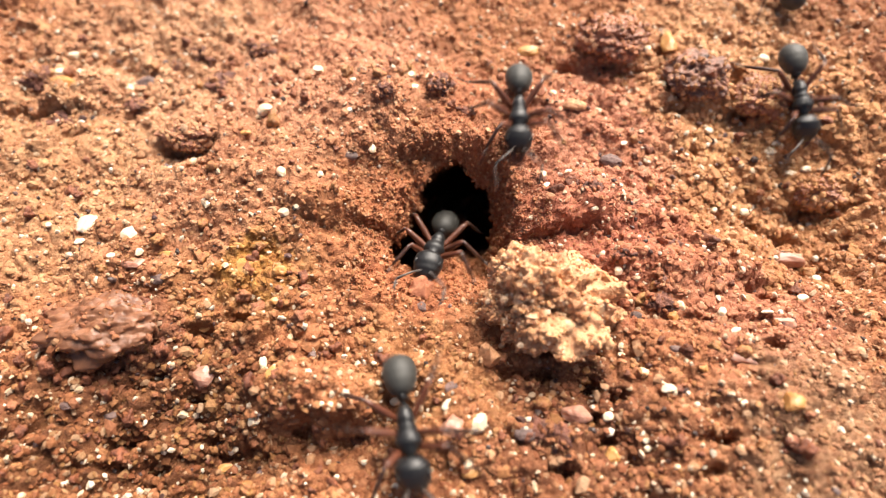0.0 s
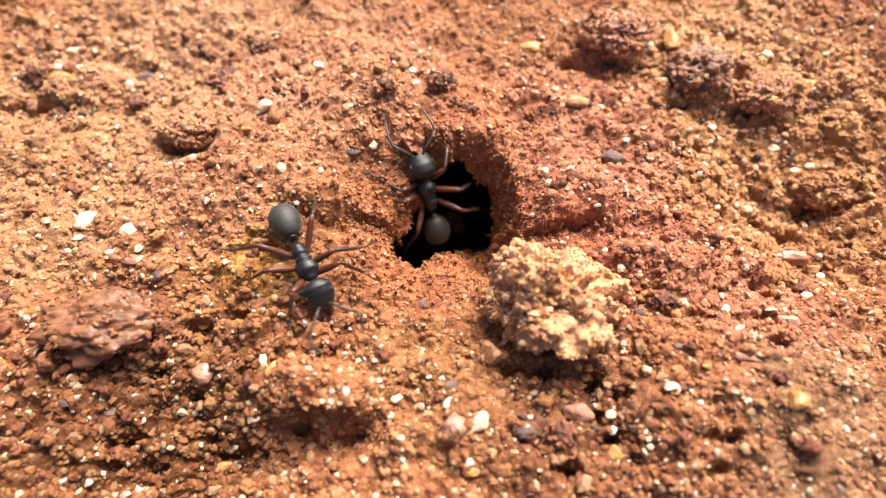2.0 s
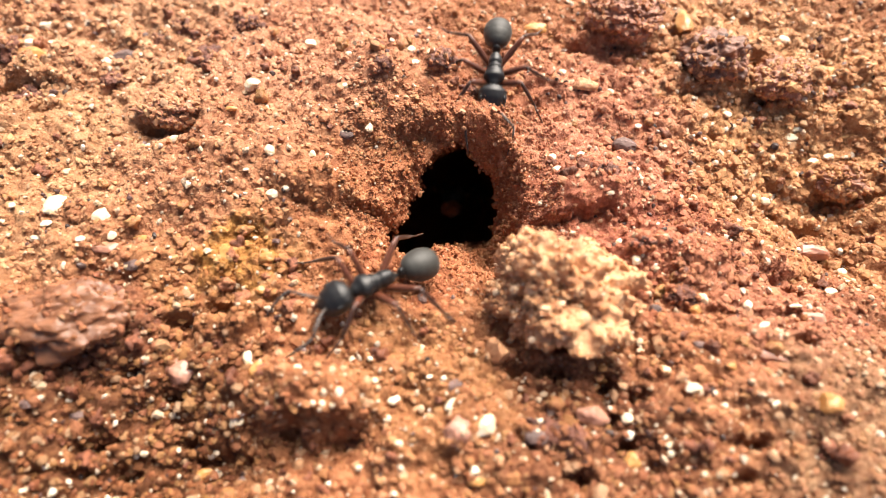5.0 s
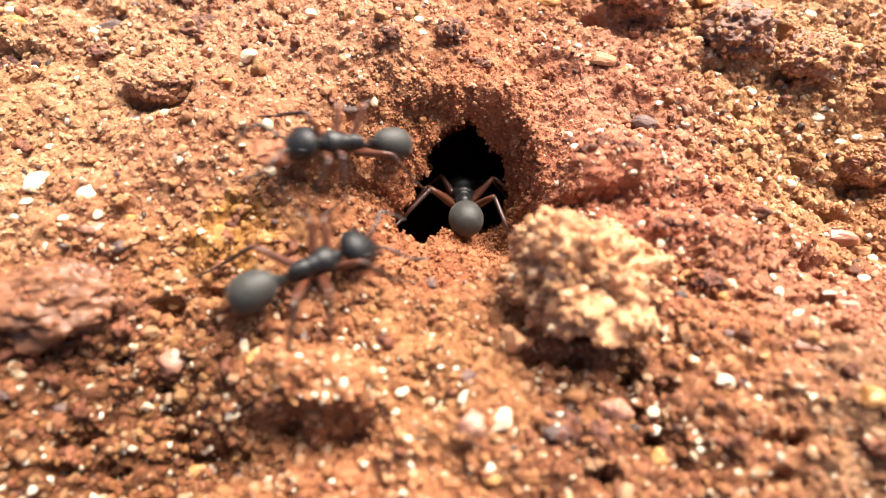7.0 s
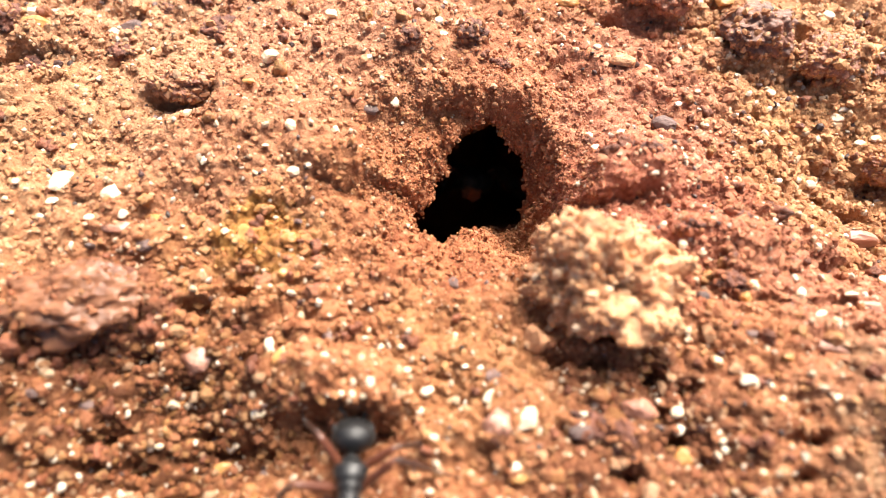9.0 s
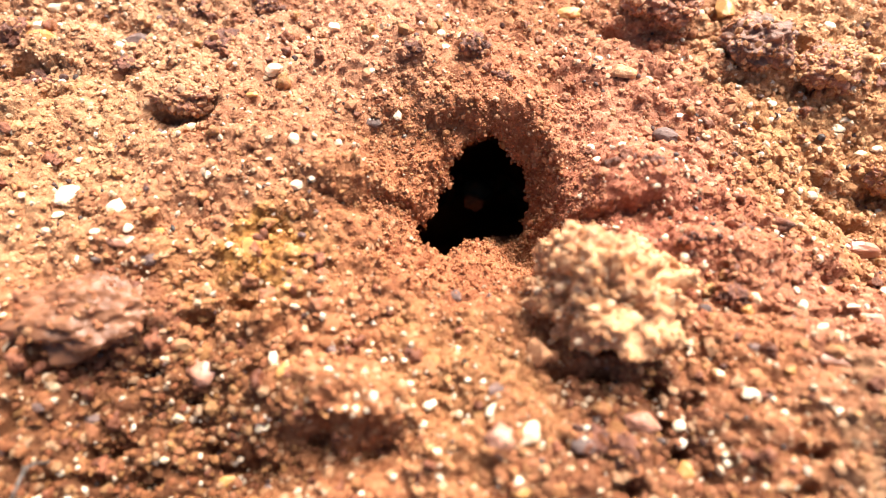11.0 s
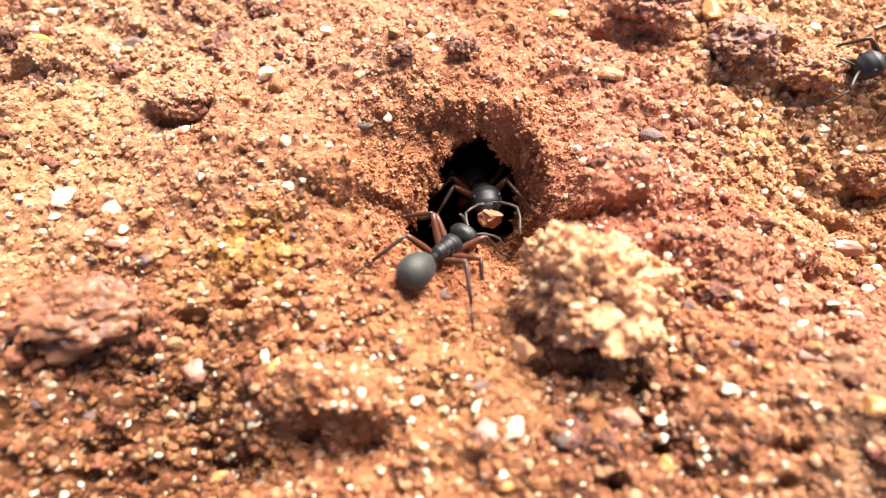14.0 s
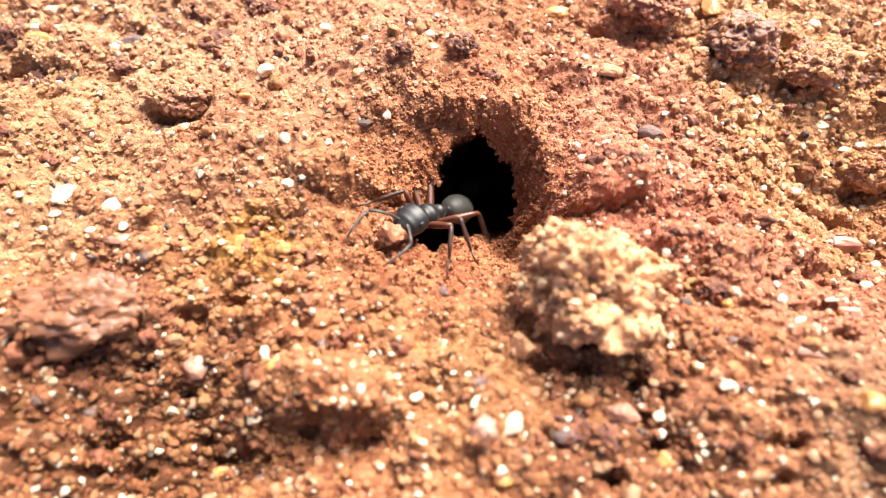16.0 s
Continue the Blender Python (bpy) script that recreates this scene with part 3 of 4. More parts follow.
WHITE_AHEAD_AT = [(-10.3, 14.1, 0.43, 0.34, 0), (-6.9, 11.4, 0.32, 0.28, 0), (-2.4, 12.4, 0.37, 0.37, 0), (-2.1, 11.1, 0.36, 0.24, 0), (-0.8, 12.4, 0.37, 0.29, 30), (-5.2, 5.6, 0.35, 0.31, 80), (-7.0, 8.5, 0.24, 0.24, 0),
                  (-9.6, 7.2, 0.20, 0.20, 0), (7.8, 4.0, 0.51, 0.31, 25), (8.0, 2.4, 0.34, 0.23, 0), (9.6, 3.2, 0.34, 0.19, 15), (9.4, 12.2, 0.26, 0.26, 0), (13.0, 10.7, 0.38, 0.25, -20), (18.6, 13.1, 0.48, 0.35, 15),
                  (28.0, 16.3, 0.45, 0.40, 0), (22.0, 9.0, 0.38, 0.25, 0), (16.4, 5.7, 0.28, 0.24, 80), (20.2, 4.4, 0.28, 0.24, 0), (18.2, 17.7, 0.32, 0.32, 0)]
WHITE_RIGHT_AT = [(24.6, 19.0, 0.32, 0.28, 0), (27.5, 8.0, 0.52, 0.34, 10), (27.9, 8.5, 0.39, 0.26, 0), (10.9, -0.8, 0.29, 0.18, 0), (11.4, -3.7, 0.28, 0.24, 20), (12.2, -5.1, 0.34, 0.27, 50), (14.4, -5.3, 0.24, 0.17, 0),
                  (21.5, 2.1, 0.28, 0.28, 0), (21.2, -0.0, 0.20, 0.20, 0), (23.5, 2.8, 0.33, 0.21, 0), (24.3, 2.4, 0.41, 0.29, -20), (16.3, -7.3, 0.34, 0.27, -70), (19.0, -7.7, 0.37, 0.27, 70), (19.2, -9.4, 0.32, 0.19, 20),
                  (22.2, -7.6, 0.41, 0.14, 5), (28.8, -3.1, 0.31, 0.31, 0), (25.9, -5.8, 0.44, 0.29, 0), (29.1, 6.2, 0.51, 0.26, 0), (30.3, 6.6, 0.47, 0.26, 20)]
WHITE_NEAR_AT = [(2.4, -15.4, 0.71, 0.53, 40), (-2.7, -13.6, 0.38, 0.31, 10), (-5.3, -11.1, 0.39, 0.26, -80), (0.6, -14.1, 0.46, 0.24, 55), (-3.1, -14.6, 0.25, 0.22, 80), (-3.7, -13.8, 0.22, 0.19, 0), (-2.3, -16.2, 0.24, 0.18, 0),
                 (-7.8, -14.2, 0.15, 0.15, 0), (-7.1, -14.2, 0.18, 0.15, 0), (-6.5, -14.3, 0.18, 0.18, 0), (-5.9, -14.4, 0.18, 0.15, 0), (-6.2, -18.0, 0.21, 0.15, 0), (5.6, -14.8, 0.24, 0.18, 0), (1.8, -17.6, 0.29, 0.26, 60),
                 (14.1, -13.3, 0.45, 0.27, 0), (10.5, -14.7, 0.34, 0.31, 70), (13.0, -12.0, 0.31, 0.25, 80), (15.5, -17.7, 0.26, 0.17, 0), (13.4, -17.5, 0.23, 0.17, 0)]
WHITE_NEAR_MORE_AT = [(13.9, -17.8, 0.17, 0.17, 0), (12.5, -16.2, 0.21, 0.18, 0), (12.6, -16.6, 0.24, 0.21, 0), (15.7, -14.2, 0.18, 0.18, 0), (18.4, -14.2, 0.27, 0.18, 30), (-18.9, -17.3, 0.19, 0.19, 0), (-3.8, -12.7, 0.22, 0.16, 0),
                      (-2.9, -11.8, 0.19, 0.16, 0), (-1.6, -12.6, 0.19, 0.16, 0), (-0.7, -12.3, 0.22, 0.16, 0), (-4.2, -11.3, 0.19, 0.13, 0), (-33.6, 15.6, 0.71, 0.36, 10), (-33.2, 18.2, 0.74, 0.46, 0), (-27.6, 14.8, 0.36, 0.31, 0),
                      (-26.8, 2.9, 0.35, 0.23, 0), (-17.7, -9.9, 0.23, 0.17, 0)]
YELLOW_AT = [(-10.7, -11.9, 0.55, 0.55, 0), (-11.2, -4.6, 0.49, 0.42, 0), (-13.8, -4.1, 0.71, 0.78, 0), (-19.9, -2.9, 0.72, 0.25, 0), (7.7, 17.3, 0.90, 0.63, 0), (-32.8, 14.4, 1.23, 0.62, 0), (-26.9, -8.9, 0.40, 0.27, 0),
             (-14.3, -17.2, 0.59, 0.33, 25), (1.9, -18.0, 0.58, 0.29, 0), (16.4, -12.1, 0.31, 0.25, 0), (10.6, -16.9, 0.45, 0.45, 0), (15.7, -8.0, 0.40, 0.33, 0), (21.0, -14.4, 0.64, 0.64, 0), (19.9, 17.6, 0.68, 1.26, 0),
             (22.4, 0.1, 0.48, 0.36, 50), (31.4, 13.6, 0.53, 0.53, 0), (-15.3, 7.3, 0.40, 0.20, 0), (-11.2, -6.9, 0.41, 0.27, 0), (-13.1, -2.4, 0.65, 0.36, 10)]
ROSE_AT = [(-15.7, -11.7, 0.99, 0.86, 0), (27.2, -1.2, 1.46, 0.69, -15), (19.3, -11.4, 0.94, 0.44, -20), (0.9, -15.6, 0.76, 0.82, 0), (8.6, -14.5, 0.67, 0.86, 80), (-21.8, -3.8, 0.89, 0.43, 0), (23.3, -8.1, 1.03, 0.41, -10)]
GREY_AT = [(-1.3, -6.8, 0.39, 0.46, 0), (-19.7, -5.2, 0.48, 0.41, 0), (-7.1, 5.3, 0.93, 0.39, -20), (0.8, -13.1, 0.43, 0.43, 0), (13.3, -8.0, 0.47, 0.47, 0), (15.1, -10.6, 0.44, 0.25, 0), (13.5, 5.7, 0.89, 0.56, -15),
           (-23.9, -13.8, 0.44, 0.31, 0), (-21.7, -14.1, 0.65, 0.39, 0), (-14.9, -15.6, 0.48, 0.32, 0), (-26.9, 15.5, 1.28, 0.69, 20), (5.3, -15.8, 0.66, 0.48, 0)]
DARK_AT = [(-26.6, 12.6, 0.9, 0.6, 0), (-35.4, 15.0, 0.98, 0.89, 0), (-16.1, 18.0, 1.00, 0.68, 0), (-21.8, 18.1, 0.74, 0.64, 0), (-19.2, 14.3, 1.15, 0.79, 0), (-32.2, 10.8, 1.12, 0.69, 0), (-23.7, 17.2, 0.83, 0.46, 0), (0.1, 11.3, 0.90, 0.73, 0),
           (-4.2, 10.0, 0.71, 0.55, 0), (12.7, -4.1, 0.55, 0.41, 0), (16.2, -2.6, 0.72, 0.43, 0), (15.4, -5.8, 0.62, 0.34, -20), (10.9, 1.0, 0.81, 0.66, 0), (15.1, -7.1, 0.74, 0.54, 0), (1.8, 9.6, 0.90, 0.41, 0),
           (6.3, -15.5, 0.85, 0.79, 0), (7.3, -15.9, 0.72, 0.72, 0)]
PALE_WORDS = "small angular white quartz pebble bedded in red soil"
SETS = [("white_pebble", PALE_WORDS, WHITE_STONE, WHITE_LEFT_AT, 100), ("white_pebble", PALE_WORDS, WHITE_STONE, WHITE_AHEAD_AT, 130), ("white_pebble", PALE_WORDS, WHITE_STONE, WHITE_RIGHT_AT, 160),
        ("white_pebble", PALE_WORDS, WHITE_STONE, WHITE_NEAR_AT, 190), ("white_pebble", PALE_WORDS, WHITE_STONE, WHITE_NEAR_MORE_AT, 220),
        ("yellow_pebble", "small glassy amber-yellow quartz pebble in the soil", YELLOW_STONE, YELLOW_AT, 300), ("rose_pebble", "dull pinkish translucent quartz pebble in the soil", ROSE_STONE, ROSE_AT, 400),
        ("grey_pebble", "small dark blue-grey mineral pebble in the soil", GREY_STONE, GREY_AT, 500)]
for kind_name, words, stuff, spots, seed0 in SETS:
    for n, (px, py, la, lb, turn) in enumerate(spots):
        stone(kind_name, words, px, py, (la * 1.05, lb * 1.1, min(la, lb) * 0.8), seed0 + n, stuff, 0.3 if stuff is WHITE_STONE else -0.15 if stuff is GREY_STONE else 0.1, turn, category="pebble", group=kind_name.split("_")[0] + " pebbles in the soil")

for n, (px, py, la, lb, turn) in enumerate(DARK_AT):
    stone("dark_crumb", "dark red-brown knobbly crumb of iron-rich soil", px, py, (la * 1.1, lb * 1.2, lb * 0.9), 600 + n, CRUST_STONE, 0.0, turn, 4, 0.5, 1.6, False, "soil crumb", "dark crumbs in the soil", 60)
stone("tan_pebble", "smooth flat tan pebble at the edge of the loose soil", 10.9, 10.7, (1.0, 0.65, 0.5), 640, CLOD_SOIL, 0.3, -5, category="pebble")


# ---- larger loose crumbs of soil, one by one ----
CRUMB_SOILS = [stone_material("crumb_rust", RED, TAN, 0.55, 1600, 0.0002), stone_material("crumb_tan", RUST, OCHRE, 0.5, 1600, 0.0002), stone_material("crumb_brown", UMBER, RUST, 0.55, 1600, 0.0002)]
CRUMB_WORDS = ["rounded rust-red crumb of soil lying loose", "tan sandy crumb of soil lying loose", "dark brown crumb of earth lying loose"]
crumb_shapes = [[stone_mesh("soil_crumb", (1.0, 0.8, 0.7), False, 900 + 10 * m + k, CRUMB_SOILS[m], 3, 0.55, 1.7, True) for k in range(5)] for m in range(3)]
crumb_rng = np.random.default_rng(77)
laid = 0
while laid < 280:
    px, py = crumb_rng.uniform(-34, 33), crumb_rng.uniform(-19, 20)
    if mouth_gap(np.array([px]), np.array([py]))[0] < 3.0 or crumb_rng.random() > crumbly(np.array([px]), np.array([py]))[0] or math.hypot(px - 6.9, py + 7.9) < 4:
        continue
    r = 0.28 + 0.36 * crumb_rng.random() ** 2
    m = 2 if py + 0.3 * px < -12 and crumb_rng.random() < 0.75 else int(crumb_rng.integers(0, 3))
    crumb = new("soil_crumb", crumb_shapes[m][int(crumb_rng.integers(0, 5))])
    crumb.matrix_basis = pose(px * MM, py * MM, (top(px, py) + 0.2 * r) * MM, *crumb_rng.uniform(0, 360, 3)) @ Matrix.Scale(r, 4)
    tagged(crumb, CRUMB_WORDS[m], "soil crumb", "loose soil crumbs")
    laid += 1


# ---- ants (millimetres, the head towards +x, the feet at z = 0) ----
def lathe(bm, profile, rings=18, around=20):
    """A closed body along x: profile(u) gives x, centre height, half width, half height."""
    rows = []
    for i in range(rings + 1):
        x, zc, w, h = profile(i / rings)
        rows.append([bm.verts.new((x * MM, w * math.cos(2 * math.pi * k / around) * MM, (zc + h * math.sin(2 * math.pi * k / around)) * MM)) for k in range(around)])
    for a, b in zip(rows, rows[1:]):
        for k in range(around):
            bm.faces.new((a[k], a[(k + 1) % around], b[(k + 1) % around], b[k]))
    for end in (rows[0], rows[-1]):
        bm.faces.new(end)


def tube(bm, points, radii, around=8):
    """A limb through points, with its radius at each."""
    pts = [Vector(p) for p in points]
    rows = []
    for i, p in enumerate(pts):
        d = (pts[min(i + 1, len(pts) - 1)] - pts[max(i - 1, 0)]).normalized()
        side = d.cross(Vector((0.13, 0.21, 0.97))).normalized()
        up = side.cross(d)
        rows.append([bm.verts.new((p + radii[i] * (side * math.cos(2 * math.pi * k / around) + up * math.sin(2 * math.pi * k / around))) * MM) for k in range(around)])
    for a, b in zip(rows, rows[1:]):
        for k in range(around):
            bm.faces.new((a[k], a[(k + 1) % around], b[(k + 1) % around], b[k]))
    for end in (rows[0], rows[-1]):
        bm.faces.new(end)


def blob(bm, centre, radii):
    made = bmesh.ops.create_icosphere(bm, subdivisions=3, radius=1.0)["verts"]
    for v in made:
        v.co = Vector((v.co.x * radii[0] + centre[0], v.co.y * radii[1] + centre[1], v.co.z * radii[2] + centre[2])) * MM


def finish(name, bm, material):
    bmesh.ops.recalc_face_normals(bm, faces=bm.faces)
    me = bpy.data.meshes.new(name)
    bm.to_mesh(me)
    bm.free()
    me.shade_smooth()
    me.materials.append(material)
    return me


def between(stops, u):
    """Smooth steps through (u, values)."""
    for (u0, a), (u1, b) in zip(stops, stops[1:]):
        if u <= u1:
            f = (u - u0) / (u1 - u0)
            f = f * f * (3 - 2 * f)
            return [p + (q - p) * f for p, q in zip(a, b)]
    return stops[-1][1]


def thorax_profile(u):
    w, h, zc = between([(0, (0.20, 0.20, 1.50)), (0.07, (0.42, 0.38, 1.54)), (0.24, (0.80, 0.66, 1.62)), (0.38, (0.70, 0.64, 1.66)), (0.43, (0.55, 0.55, 1.58)), (0.50, (0.60, 0.60, 1.62)), (0.57, (0.48, 0.52, 1.54)),
                        (0.66, (0.54, 0.60, 1.60)), (0.82, (0.46, 0.58, 1.56)), (0.94, (0.28, 0.36, 1.40)), (1, (0.12, 0.14, 1.36))], u)
    return 1.72 - 3.2 * u, zc, w, h


def gaster_profile(u):
    a = math.acos(1 - 2 * u)
    ring = 1 - 0.02 * max(0.0, math.cos(u * 2 * math.pi * 4.5)) ** 6
    full = math.sin(a) ** 0.85 * (1.03 - 0.10 * math.cos(a)) * ring + 0.01
    return -1.86 - 2.7 * u, 1.62 - 0.2 * u, 1.05 * full, 1.0 * full


def head_profile(u):
    w, h = between([(0, (0.26, 0.24)), (0.06, (0.70, 0.52)), (0.22, (1.02, 0.76)), (0.45, (1.06, 0.80)), (0.70, (0.96, 0.70)), (0.88, (0.74, 0.50)), (1, (0.50, 0.28))], u)
    return -0.95 + 2.1 * u, -0.25 * u, w, h


LEGS = [((1.15, 0.42, 1.15), (2.05, 1.95, 2.35), (3.05, 2.95, 0.85), (4.1, 3.55, 0.06)),
        ((0.30, 0.44, 1.12), (0.55, 2.45, 2.5), (0.15, 3.85, 0.85), (-0.3, 4.85, 0.06)),
        ((-0.55, 0.40, 1.12), (-1.95, 2.2, 2.6), (-3.6, 3.35, 0.9), (-4.9, 4.05, 0.06))]


def build_ant():
    ant = new("ant")
    bm = bmesh.new()
    lathe(bm, thorax_profile, 40, 18)
    part("thorax", finish("thorax", bm, CHITIN), ant)
    bm = bmesh.new()
    blob(bm, (-1.78, 0, 1.45), (0.20, 0.34, 0.50))
    tube(bm, [(-1.45, 0, 1.36), (-1.8, 0, 1.25), (-2.15, 0, 1.42)], [0.13, 0.16, 0.14])
    part("waist", finish("waist", bm, CHITIN), ant)
    bm = bmesh.new()
    lathe(bm, gaster_profile, 40, 24)
    part("gaster", finish("gaster", bm, GASTER_SKIN), ant, label="downy grey-black ringed gaster")
    bm = bmesh.new()
    lathe(bm, head_profile, 22, 20)
    for side in (-1, 1):
        blob(bm, (0.05, side * 0.86, 0.22), (0.24, 0.14, 0.20))
    head = part("head", finish("head", bm, CHITIN), ant, (2.72 * MM, 0, 1.55 * MM))
    head.rotation_euler = (0, radians(28), 0)
    for side in (-1, 1):
        bm = bmesh.new()
        tube(bm, [(1.0, side * 0.34, -0.26), (1.35, side * 0.40, -0.32), (1.62, side * 0.22, -0.38), (1.74, side * 0.04, -0.42)], [0.16, 0.15, 0.10, 0.03])
        part("mandible", finish("mandible", bm, LEG_SKIN), head, label="short red-brown mandible")
        bm = bmesh.new()
        tube(bm, [(0.75, side * 0.30, 0.22), (1.2, side * 0.75, 0.62), (1.75, side * 1.35, 0.80), (2.1, side * 1.72, 0.80)], [0.07, 0.085, 0.09, 0.10])
        tube(bm, [(2.08, side * 1.70, 0.80), (2.7, side * 1.75, 0.62), (3.5, side * 1.6, 0.35), (4.1, side * 1.45, 0.10)], [0.075, 0.085, 0.085, 0.04])
        part("antenna", finish("antenna", bm, FEELER_SKIN), head, label="elbowed grey-brown antenna")
    for hip, knee, ankle, toe in LEGS:
        for side in (-1, 1):
            h, k, a, t = (Vector((p[0], p[1] * side, p[2])) for p in (hip, knee, ankle, toe))
            bm = bmesh.new()
            tube(bm, [Vector(), (k - h) * 0.10, (k - h) * 0.40, (k - h) * 0.8, k - h], [0.24, 0.20, 0.25, 0.20, 0.14])
            leg = part("leg", finish("leg", bm, LEG_SKIN), ant, h * MM)
            bm = bmesh.new()
            tube(bm, [Vector(), (a - k) * 0.15, (a - k) * 0.6, a - k], [0.11, 0.14, 0.14, 0.10])
            tube(bm, [a - k, (a - k) * 0.7 + (t - k) * 0.3 + Vector((0, 0, -0.08)), t - k], [0.075, 0.065, 0.05])
            part("shin", finish("shin", bm, SHIN_SKIN), leg, (k - h) * MM, "thin dark brown shin and foot")
    return tagged(ant, "black ant with grey downy gaster and red-brown legs", "ant", "ants at the nest")


